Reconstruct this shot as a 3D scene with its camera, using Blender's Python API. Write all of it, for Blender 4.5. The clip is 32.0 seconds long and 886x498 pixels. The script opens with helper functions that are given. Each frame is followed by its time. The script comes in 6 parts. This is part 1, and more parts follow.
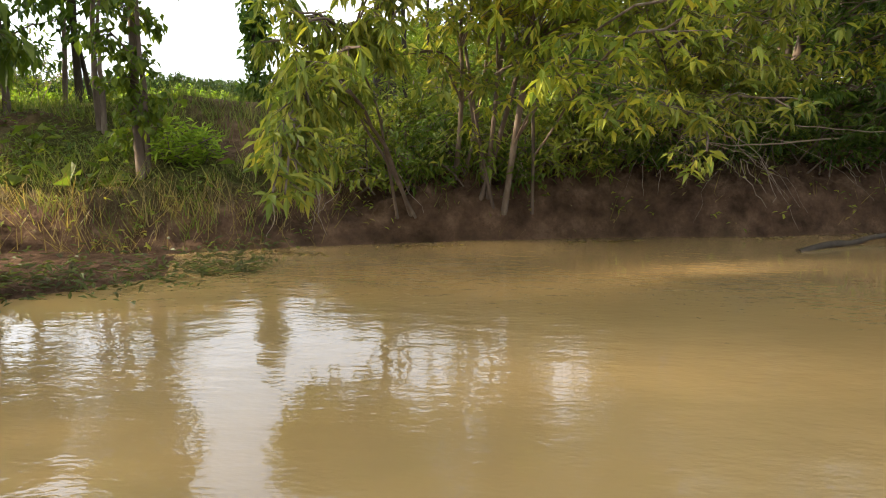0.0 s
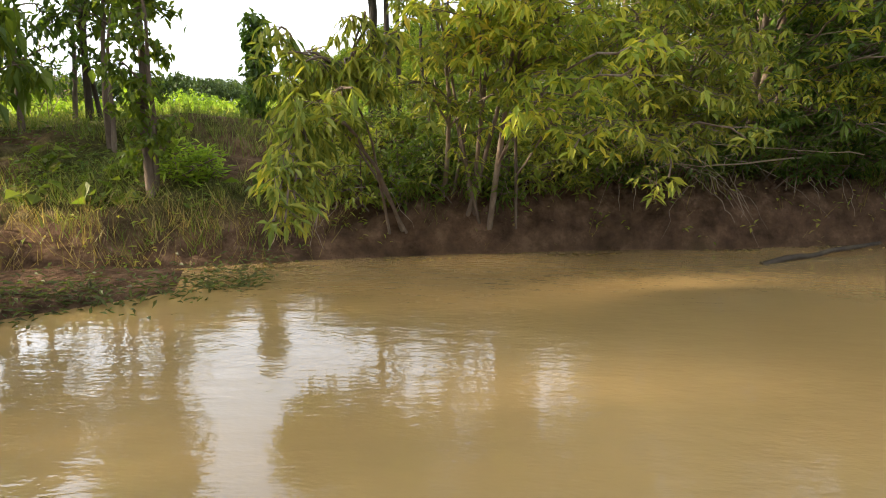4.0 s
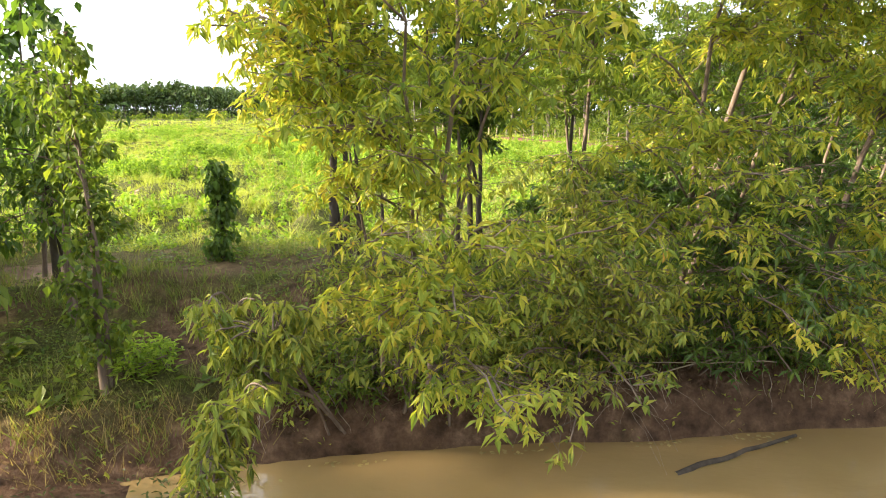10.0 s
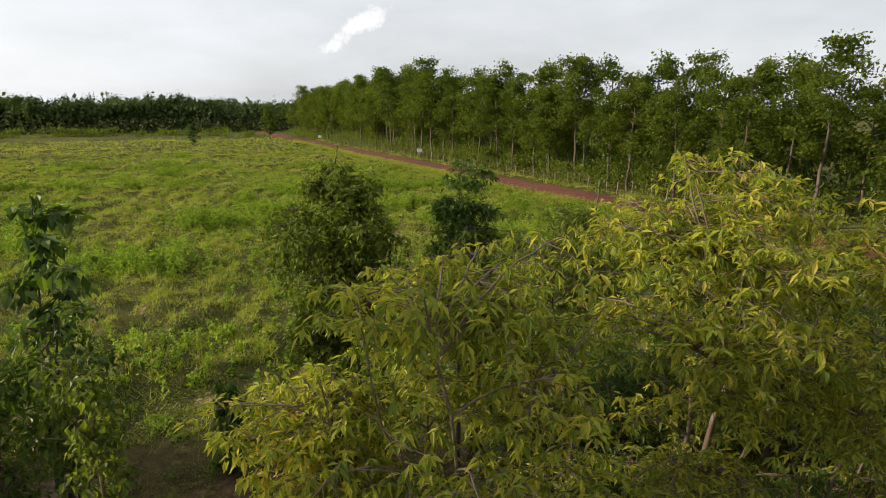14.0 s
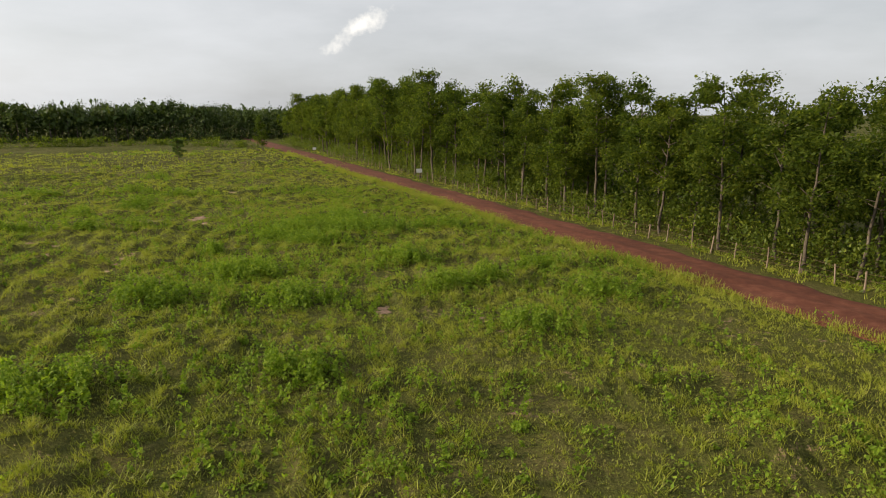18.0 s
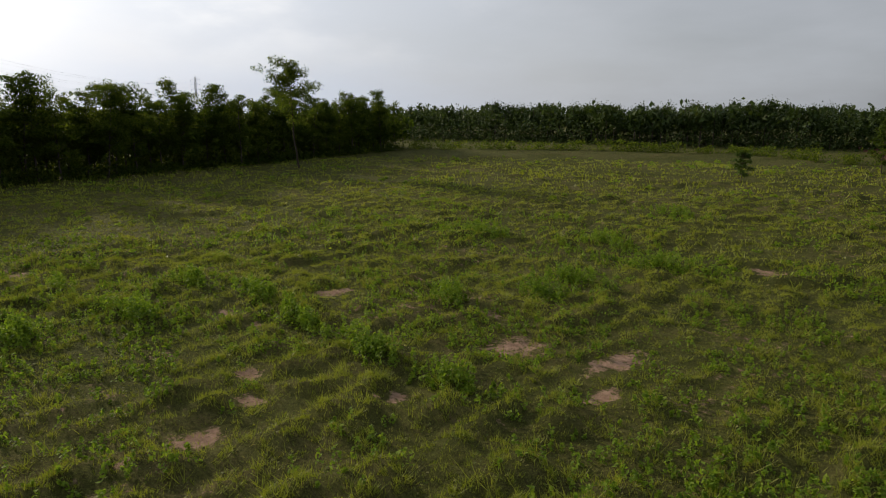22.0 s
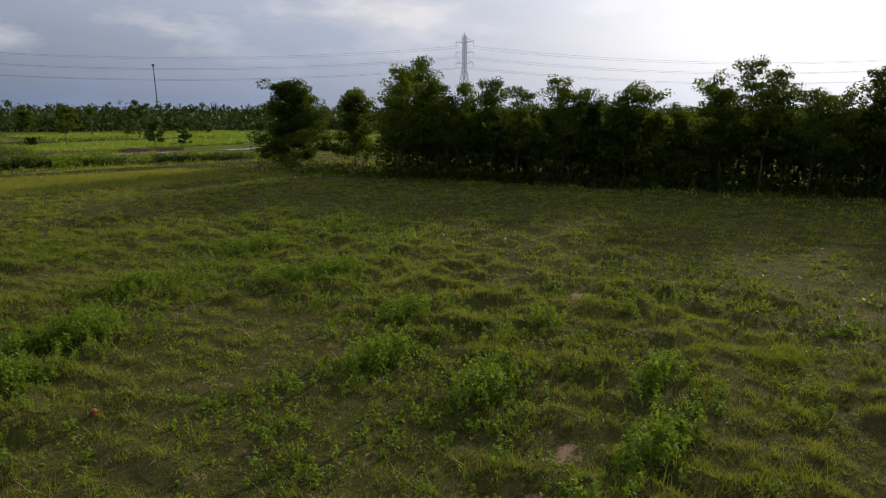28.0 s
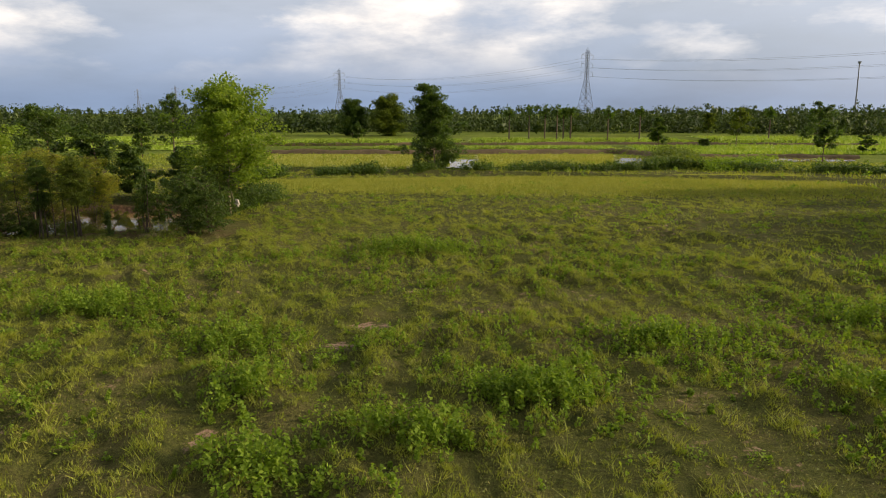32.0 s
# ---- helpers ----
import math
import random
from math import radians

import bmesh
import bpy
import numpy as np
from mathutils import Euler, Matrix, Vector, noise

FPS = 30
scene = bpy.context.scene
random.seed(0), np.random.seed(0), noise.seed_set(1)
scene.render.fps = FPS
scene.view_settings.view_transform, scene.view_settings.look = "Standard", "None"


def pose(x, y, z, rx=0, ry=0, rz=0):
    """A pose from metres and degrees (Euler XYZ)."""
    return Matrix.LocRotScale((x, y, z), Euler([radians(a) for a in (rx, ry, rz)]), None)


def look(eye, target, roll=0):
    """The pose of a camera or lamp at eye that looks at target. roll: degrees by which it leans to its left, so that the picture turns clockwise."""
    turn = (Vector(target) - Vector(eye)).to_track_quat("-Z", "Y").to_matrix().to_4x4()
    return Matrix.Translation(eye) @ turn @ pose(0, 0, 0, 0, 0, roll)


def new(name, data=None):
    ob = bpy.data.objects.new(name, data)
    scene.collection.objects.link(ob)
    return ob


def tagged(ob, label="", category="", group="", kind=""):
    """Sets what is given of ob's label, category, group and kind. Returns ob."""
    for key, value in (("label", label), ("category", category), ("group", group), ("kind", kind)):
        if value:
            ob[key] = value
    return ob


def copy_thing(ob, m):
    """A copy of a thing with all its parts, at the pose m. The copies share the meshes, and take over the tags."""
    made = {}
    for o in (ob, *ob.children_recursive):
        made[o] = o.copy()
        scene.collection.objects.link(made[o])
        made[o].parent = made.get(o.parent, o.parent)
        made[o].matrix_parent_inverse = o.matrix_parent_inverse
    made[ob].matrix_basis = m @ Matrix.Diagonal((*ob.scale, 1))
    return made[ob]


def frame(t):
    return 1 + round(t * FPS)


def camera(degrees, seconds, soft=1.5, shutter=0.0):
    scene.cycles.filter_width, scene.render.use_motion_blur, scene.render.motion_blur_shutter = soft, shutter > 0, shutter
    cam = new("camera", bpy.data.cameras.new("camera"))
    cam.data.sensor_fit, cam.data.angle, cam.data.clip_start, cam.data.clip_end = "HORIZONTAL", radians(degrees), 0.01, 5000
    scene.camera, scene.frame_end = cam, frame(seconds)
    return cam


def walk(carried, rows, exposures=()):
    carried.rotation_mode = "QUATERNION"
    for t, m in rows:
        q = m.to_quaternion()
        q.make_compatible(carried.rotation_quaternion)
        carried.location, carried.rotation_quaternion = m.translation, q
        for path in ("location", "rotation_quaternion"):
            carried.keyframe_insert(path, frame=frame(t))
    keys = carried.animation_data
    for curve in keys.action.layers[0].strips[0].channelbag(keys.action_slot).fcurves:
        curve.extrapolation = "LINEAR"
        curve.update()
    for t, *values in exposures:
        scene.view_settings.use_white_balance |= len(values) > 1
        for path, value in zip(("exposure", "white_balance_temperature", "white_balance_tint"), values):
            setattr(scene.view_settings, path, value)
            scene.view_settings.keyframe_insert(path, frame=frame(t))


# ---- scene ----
cam = camera(68.9, 32.0, 1.0)
METRES, EYE, TILT, LEAN, TURN = 86.0, 1.5, 3.6, 1.1, 0.0
ROWS = [
    (0.0, 0.0, 0.0, 0.0, 0.32, -15.69, -1.13),
    (0.5, 0.0001, 0.0002, 0.0004, 0.29, -15.74, -1.12),
    (1.0, 0.0003, 0.0003, 0.0009, 0.28, -15.77, -1.11),
    (1.5, 0.0007, 0.0005, 0.0014, 0.32, -15.79, -1.09),
    (2.0, 0.001, 0.0006, 0.0018, 0.32, -15.82, -1.07),
    (2.5, 0.0012, 0.0003, 0.0023, 0.32, -15.85, -1.04),
    (3.0, 0.0014, -0.0013, 0.0028, 0.3, -15.86, -1.03),
    (3.5, 0.0015, -0.0039, 0.0032, 0.29, -15.87, -1.02),
    (5.5, 0.0003, -0.0055, 0.0035, 0.27, -15.87, -0.99),
    (6.0, 0.0012, -0.0054, 0.0038, 0.27, -15.89, -0.99),
    (6.5, 0.0034, -0.0052, 0.0042, 0.32, -15.92, -0.98),
    (7.0, 0.0061, -0.005, 0.0046, 0.33, -15.94, -0.98),
    (7.5, 0.0078, -0.0048, 0.0072, 0.34, -15.94, -0.98),
    (8.0, 0.0082, -0.0044, 0.0123, 0.28, -16.03, -1.04),
    (8.5, 0.0085, -0.004, 0.0168, 0.3, -15.97, -1.01),
    (9.0, 0.0089, -0.0034, 0.0209, 0.34, -15.84, -1.04),
    (9.5, 0.0091, -0.0027, 0.0254, 0.31, -15.75, -1.03),
    (10.0, 0.0093, -0.0022, 0.0302, 0.32, -15.75, -1.06),
    (10.5, 0.0092, -0.0016, 0.0351, 0.32, -15.79, -1.06),
    (11.0, 0.0092, -0.0012, 0.0397, 0.37, -15.56, -1.08),
    (11.5, 0.0092, -0.0007, 0.045, 0.36, -15.65, -1.05),
    (12.0, 0.0092, -0.0002, 0.0502, 0.4, -15.6, -1.05),
    (12.5, 0.009, 0.0001, 0.0557, 0.36, -15.6, -1.02),
    (13.0, 0.0088, 0.0007, 0.0612, 0.36, -15.53, -1.06),
    (13.5, 0.0087, 0.0022, 0.0671, 0.39, -15.54, -1.07),
    (14.0, 0.0086, 0.0045, 0.0731, 0.4, -15.56, -1.03),
    (14.5, 0.0084, 0.0081, 0.0789, 0.4, -15.53, -1.06),
    (15.0, 0.008, 0.0136, 0.0846, 0.4, -15.54, -1.07),
    (15.5, 0.0076, 0.0212, 0.0901, 0.42, -15.51, -1.09),
    (17.5, 0.0061, 0.0762, 0.0922, 0.45, -15.44, -1.06),
    (18.0, 0.006, 0.0994, 0.0899, 0.46, -15.44, -1.07),
    (18.5, 0.005, 0.1346, 0.0874, 5.23, -15.48, -0.81),
    (19.0, 0.0037, 0.1777, 0.0847, 14.58, -15.53, -0.24),
    (19.5, -0.0011, 0.2295, 0.0816, 23.71, -15.52, 0.31),
    (20.0, -0.0108, 0.2861, 0.0779, 31.55, -15.42, 0.78),
    (20.5, -0.0274, 0.3454, 0.0744, 37.18, -15.33, 1.07),
    (21.0, -0.0475, 0.4032, 0.0723, 41.9, -15.24, 1.31),
    (21.5, -0.0661, 0.4542, 0.0694, 46.35, -15.13, 1.54),
    (22.0, -0.0829, 0.4977, 0.066, 50.93, -14.97, 1.81),
    (22.5, -0.0979, 0.5345, 0.0631, 55.78, -14.8, 2.08),
    (23.0, -0.1115, 0.5659, 0.0607, 60.66, -14.58, 2.33),
    (23.5, -0.1241, 0.5923, 0.0586, 65.68, -14.37, 2.55),
    (24.0, -0.1363, 0.6147, 0.0569, 71.39, -14.12, 2.78),
    (24.5, -0.1481, 0.6337, 0.0556, 77.4, -13.83, 3.01),
    (26.5, -0.1985, 0.6806, 0.0506, 101.77, -12.34, 3.5),
    (27.0, -0.2125, 0.6869, 0.0499, 110.3, -11.8, 3.52),
    (27.5, -0.2269, 0.6912, 0.0492, 119.01, -11.23, 3.47),
    (28.0, -0.2416, 0.6931, 0.0489, 127.98, -10.69, 3.32),
    (28.5, -0.2564, 0.6927, 0.0486, 137.12, -10.15, 3.08),
    (29.0, -0.2711, 0.6902, 0.0485, 147.37, -9.59, 2.75),
    (29.5, -0.2851, 0.6854, 0.0484, 157.3, -9.11, 2.31),
    (30.0, -0.2982, 0.6781, 0.0487, 167.07, -8.73, 1.8),
    (30.5, -0.31, 0.6685, 0.0491, 176.61, -8.44, 1.26),
    (31.0, -0.3208, 0.6559, 0.0498, 183.64, -8.31, 0.87),
    (31.5, -0.3288, 0.6387, 0.051, 183.67, -8.3, 0.87),
    (32.0, -0.3348, 0.6155, 0.0523, 183.69, -8.29, 0.88),
]
walk(cam, [(t, pose(0, 0, EYE, TILT, LEAN, TURN) @ pose(METRES * x, METRES * y, METRES * z, 90 + pitch, roll, yaw)) for t, x, y, z, yaw, pitch, roll in ROWS],
     [(0.0, 2.02, 6450, 10), (7.0, 2.12, 6500, 10), (8.5, 2.27, 6450, 10), (10.0, 2.4, 6300, 10), (11.0, 2.25, 6400, 10), (12.0, 1.55, 6450, 10), (13.0, 0.85, 6600, 10), (15.0, 0.35, 6850, 10), (19.0, 0.1, 6850, 10), (21.0, -0.42, 6600, 10),
      (23.0, -0.72, 6400, 10), (26.5, -1.0, 6350, 12), (28.0, -0.7, 6350, 14), (30.0, -0.13, 6750, 14), (32.0, 0.0, 6950, 12)])

# ---- light ----
SUN_EL, SUN_AZ = 18.0, 96.0          # degrees up, and degrees left of +y
sun_way = Vector((-math.sin(radians(SUN_AZ)) * math.cos(radians(SUN_EL)), math.cos(radians(SUN_AZ)) * math.cos(radians(SUN_EL)), math.sin(radians(SUN_EL))))
sun = new("sun", bpy.data.lights.new("sun", "SUN"))
sun.data.energy, sun.data.angle, sun.data.color = 5.2, radians(3.5), (1.0, 0.84, 0.62)
sun.matrix_world = look((0, 0, 60), Vector((0, 0, 60)) - sun_way)

world = bpy.data.worlds.new("sky")
scene.world = world
world.use_nodes = True


class Nodes:
    """A short way to write node trees."""
    def __init__(self, tree):
        self.tree = tree
        tree.nodes.clear()

    def add(self, kind, **values):
        n = self.tree.nodes.new(kind)
        for key, v in values.items():
            if key == "ins":
                for k, x in v.items():
                    if isinstance(x, bpy.types.NodeSocket):
                        self.tree.links.new(x, n.inputs[k])
                    else:
                        n.inputs[k].default_value = x
            else:
                setattr(n, key, v)
        return n

    def math(self, op, a, b=0.0, clamp=False):
        n = self.add("ShaderNodeMath", operation=op, use_clamp=clamp, ins={0: a, 1: b})
        return n.outputs[0]

    def ramp(self, fac, stops, interp="LINEAR"):
        n = self.add("ShaderNodeValToRGB", ins={0: fac})
        n.color_ramp.interpolation = interp
        els = n.color_ramp.elements
        while len(els) < len(stops):
            els.new(0.5)
        for e, (p, c) in zip(els, stops):
            e.position, e.color = p, (*c, 1) if len(c) == 3 else c
        return n.outputs[0]

    def mix(self, fac, a, b, blend="MIX"):
        n = self.add("ShaderNodeMix", data_type="RGBA", blend_type=blend)
        for i, v in ((0, fac), (6, a), (7, b)):
            if isinstance(v, bpy.types.NodeSocket):
                self.tree.links.new(v, n.inputs[i])
            else:
                n.inputs[i].default_value = v if i == 0 else (*v, 1)
        return n.outputs[2]

    def noise(self, vec, scale, detail=4.0, rough=0.55, out=0):
        return self.add("ShaderNodeTexNoise", ins={"Vector": vec, "Scale": scale, "Detail": detail, "Roughness": rough}).outputs[out]


def build_sky():
    n = Nodes(world.node_tree)
    out = n.add("ShaderNodeOutputWorld")
    sky = n.add("ShaderNodeTexSky", sky_type="NISHITA", sun_disc=False, sun_elevation=radians(SUN_EL), sun_rotation=radians(-SUN_AZ),
                air_density=1.0, dust_density=3.0, ozone_density=1.5)
    blue = n.mix(1.0, sky.outputs[0], (SKY, SKY, SKY), "MULTIPLY")
    co = n.add("ShaderNodeTexCoord").outputs["Generated"]
    way = n.add("ShaderNodeVectorMath", operation="NORMALIZE", ins={0: co}).outputs[0]
    xyz = n.add("ShaderNodeSeparateXYZ", ins={0: way})
    up = xyz.outputs[2]
    # how far a direction lies from the sun
    near = n.add("ShaderNodeVectorMath", operation="DOT_PRODUCT", ins={0: way, 1: sun_way}).outputs["Value"]
    glow = n.math("POWER", n.math("MAXIMUM", near, 0.0), 30.0)
    # cloud layers: a flat veil, and heaped clouds towards the south
    flat = n.add("ShaderNodeMapping", ins={"Vector": way, "Scale": (1.0, 1.0, 3.6)}).outputs[0]
    puff = n.add("ShaderNodeMapping", ins={"Vector": way, "Scale": (1.0, 1.0, 3.0)}).outputs[0]
    veil = n.ramp(n.noise(flat, 2.2, 7, 0.55), [(0.34, (0.68, 0.68, 0.68)), (0.64, (1, 1, 1))])
    heap = n.ramp(n.noise(puff, 3.4, 9, 0.58), [(0.43, (0, 0, 0)), (0.59, (1, 1, 1))])
    high = n.ramp(up, [(0.04, (0, 0, 0)), (0.12, (1, 1, 1))])
    south = n.ramp(n.math("MULTIPLY_ADD", xyz.outputs[1], -0.5), [(0.12, (0, 0, 0)), (0.36, (1, 1, 1))])
    heap = n.math("MULTIPLY", n.math("MULTIPLY", heap, high), south)
    low = n.ramp(up, [(0.3, (1, 1, 1)), (0.7, (0.12, 0.12, 0.12))])
    veil_fac = n.math("MULTIPLY", n.math("MULTIPLY", veil, 0.9), low)
    body = n.noise(puff, 7.0, 7, 0.6)
    cloud_tone = n.mix(n.ramp(body, [(0.36, (0, 0, 0)), (0.62, (1, 1, 1))]), (0.72, 0.745, 0.81), (1.16, 1.13, 1.10))
    low_tone = n.mix(south, (0.63, 0.665, 0.715), (0.33, 0.46, 0.71))
    veil_tone = n.mix(n.ramp(up, [(0.02, (0, 0, 0)), (0.15, (1, 1, 1))]), low_tone, n.mix(south, (0.63, 0.665, 0.72), (0.60, 0.69, 0.85)))
    c = n.mix(veil_fac, blue, veil_tone)
    c = n.mix(heap, c, cloud_tone)
    # one lone small cloud over the northern wood
    lone_way = Vector((-0.127, 0.983, 0.124)).normalized()
    tilt = n.add("ShaderNodeVectorMath", operation="SUBTRACT", ins={0: way, 1: lone_way}).outputs[0]
    tilt = n.add("ShaderNodeMapping", ins={"Vector": tilt, "Rotation": (0, radians(32), 0)}).outputs[0]
    tilt = n.add("ShaderNodeMapping", ins={"Vector": tilt, "Scale": (1.0, 1.0, 3.5)}).outputs[0]
    far = n.add("ShaderNodeVectorMath", operation="LENGTH", ins={0: tilt}).outputs["Value"]
    wob = n.math("MULTIPLY_ADD", n.noise(way, 30.0, 5, 0.6), 0.14)
    wob.node.inputs[2].default_value = -0.07
    lone = n.ramp(n.math("ADD", far, wob), [(0.012, (0.9, 0.9, 0.9)), (0.060, (0, 0, 0))])
    c = n.mix(lone, c, (1.1, 1.08, 1.04))
    warm = n.mix(1.0, (3.6, 3.4, 3.05), (1, 1, 1), "MULTIPLY")
    c = n.mix(n.math("MULTIPLY", glow, 0.9), c, warm)
    broad = n.math("POWER", n.math("MAXIMUM", n.math("MULTIPLY_ADD", near, 0.8), 0.0), 3.0)
    broad.node.inputs[0].links[0].from_node.inputs[0].links[0].from_node.inputs[2].default_value = 0.2
    far_south = n.ramp(n.math("MULTIPLY_ADD", xyz.outputs[1], -0.5), [(0.64, (0, 0, 0)), (0.88, (1, 1, 1))])
    away = n.math("SUBTRACT", 1.0, n.math("MULTIPLY", far_south, 0.55))
    c = n.mix(n.math("MULTIPLY", n.math("MULTIPLY", broad, away), 0.66), c, (1.62, 1.68, 1.78))
    bg = n.add("ShaderNodeBackground", ins={0: c, 1: 1.0})
    n.tree.links.new(bg.outputs[0], out.inputs[0])


SKY = 0.07
build_sky()


# ---- materials ----
def material(name):
    m = bpy.data.materials.new(name)
    m.use_nodes = True
    return m, Nodes(m.node_tree)


def finish(n, colour, rough=0.8, bump=None, height=0.02, spec=0.3, metal=0.0, through_light=None, thin=0.42):
    out = n.add("ShaderNodeOutputMaterial")
    b = n.add("ShaderNodeBsdfPrincipled", ins={"Base Color": colour if isinstance(colour, bpy.types.NodeSocket) else (*colour, 1), "Roughness": rough, "Specular IOR Level": spec, "Metallic": metal})
    if bump is not None:
        bp = n.add("ShaderNodeBump", ins={"Height": bump, "Distance": height, "Strength": 1.0})
        n.tree.links.new(bp.outputs[0], b.inputs["Normal"])
    last = b.outputs[0]
    if through_light is not None:
        tr = n.add("ShaderNodeBsdfTranslucent", ins={"Color": through_light})
        last = n.add("ShaderNodeMixShader", ins={0: thin, 1: last, 2: tr.outputs[0]}).outputs[0]
    n.tree.links.new(last, out.inputs[0])


def where(n):
    return n.add("ShaderNodeNewGeometry").outputs["Position"]


def leaf_material(name, stops, spec=0.35, rough=0.5, patch=0.6, by_object=0.0, thin=0.42):
    """Leaves: each takes its tone from a ramp, by chance, drifting slowly over the crown."""
    m, n = material(name)
    geo = n.add("ShaderNodeNewGeometry")
    rnd = geo.outputs["Random Per Island"]
    drift = n.noise(geo.outputs["Position"], patch, 2)
    f = n.math("ADD", n.math("MULTIPLY", rnd, 0.62), n.math("MULTIPLY", drift, 0.5))
    if by_object:
        f = n.math("ADD", f, n.math("MULTIPLY", n.math("SUBTRACT", n.add("ShaderNodeObjectInfo").outputs["Random"], 0.5), by_object))
    c = n.ramp(f, stops)
    vein = n.noise(geo.outputs["Position"], 60.0, 2)
    c = n.mix(n.math("MULTIPLY", vein, 0.3), c, (0.03, 0.05, 0.015))
    tr = n.mix(1.0, c, (1.5, 1.55, 0.75), "MULTIPLY")
    finish(n, c, rough, None, spec=spec, through_light=tr, thin=thin)
    return m


# Sun on high crowns, shade on low leaves, both put into these tones.
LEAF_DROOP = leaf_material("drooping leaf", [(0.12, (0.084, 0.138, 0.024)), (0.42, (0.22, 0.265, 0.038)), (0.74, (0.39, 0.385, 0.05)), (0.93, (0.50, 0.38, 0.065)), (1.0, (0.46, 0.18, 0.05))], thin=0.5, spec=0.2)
LEAF_LOW_DIM = leaf_material("shade-toned low drooping leaf", [(0.12, (0.072, 0.108, 0.022)), (0.45, (0.165, 0.20, 0.034)), (0.76, (0.28, 0.285, 0.045)), (0.97, (0.40, 0.34, 0.055)), (1.0, (0.36, 0.18, 0.04))], thin=0.4, spec=0.2)
LEAF_GREEN = leaf_material("green leaf", [(0.15, (0.05, 0.084, 0.013)), (0.6, (0.112, 0.152, 0.019)), (0.95, (0.20, 0.23, 0.026))], spec=0.22)
LEAF_DARK = leaf_material("dark leaf", [(0.15, (0.03, 0.06, 0.012)), (0.6, (0.07, 0.12, 0.018)), (1.0, (0.15, 0.205, 0.028))], spec=0.28, rough=0.45)
LEAF_WOOD = leaf_material("forest leaf", [(0.15, (0.034, 0.058, 0.010)), (0.55, (0.078, 0.112, 0.016)), (0.9, (0.150, 0.178, 0.024))], spec=0.08, rough=0.65, patch=0.25, by_object=0.3, thin=0.55)
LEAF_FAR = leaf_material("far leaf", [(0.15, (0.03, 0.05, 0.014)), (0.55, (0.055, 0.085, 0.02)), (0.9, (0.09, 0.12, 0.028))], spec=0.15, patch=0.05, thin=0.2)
LEAF_BRIGHT = leaf_material("bright leaf", [(0.15, (0.10, 0.165, 0.018)), (0.6, (0.20, 0.285, 0.032)), (1.0, (0.32, 0.40, 0.05))], spec=0.2, thin=0.5)
WEED = leaf_material("weed leaf", [(0.15, (0.10, 0.165, 0.016)), (0.6, (0.18, 0.275, 0.025)), (1.0, (0.29, 0.37, 0.04))], spec=0.15, rough=0.65, patch=0.15, thin=0.42)
WATER_WEED = leaf_material("water weed", [(0.2, (0.06, 0.045, 0.022)), (0.55, (0.06, 0.07, 0.022)), (0.95, (0.11, 0.13, 0.035))], spec=0.2)
DRY = leaf_material("dry leaf", [(0.2, (0.12, 0.08, 0.03)), (0.9, (0.30, 0.22, 0.09))])


def grass_material(name, stops):
    m, n = material(name)
    geo = n.add("ShaderNodeNewGeometry")
    drift = n.noise(geo.outputs["Position"], 0.09, 4, 0.6)
    fine = n.noise(geo.outputs["Position"], 0.8, 3, 0.6)
    f = n.math("ADD", n.math("MULTIPLY", geo.outputs["Random Per Island"], 0.35), n.math("MULTIPLY", n.math("ADD", drift, fine), 0.45))
    c = n.ramp(f, stops)
    finish(n, c, 0.55, None, spec=0.28, through_light=n.mix(1.0, c, (1.3, 1.3, 0.7), "MULTIPLY"), thin=0.34)
    return m


GRASS = grass_material("grass blade", [(0.3, (0.088, 0.128, 0.016)), (0.46, (0.185, 0.226, 0.024)), (0.66, (0.255, 0.295, 0.032)), (0.95, (0.32, 0.315, 0.055))])
HERB = grass_material("low herb leaf", [(0.3, (0.060, 0.086, 0.016)), (0.5, (0.115, 0.145, 0.024)), (0.68, (0.175, 0.185, 0.036)), (0.88, (0.23, 0.19, 0.06))])
GRASS_BANK = grass_material("bank grass blade", [(0.3, (0.05, 0.085, 0.013)), (0.6, (0.13, 0.165, 0.025)), (0.85, (0.26, 0.23, 0.07))])


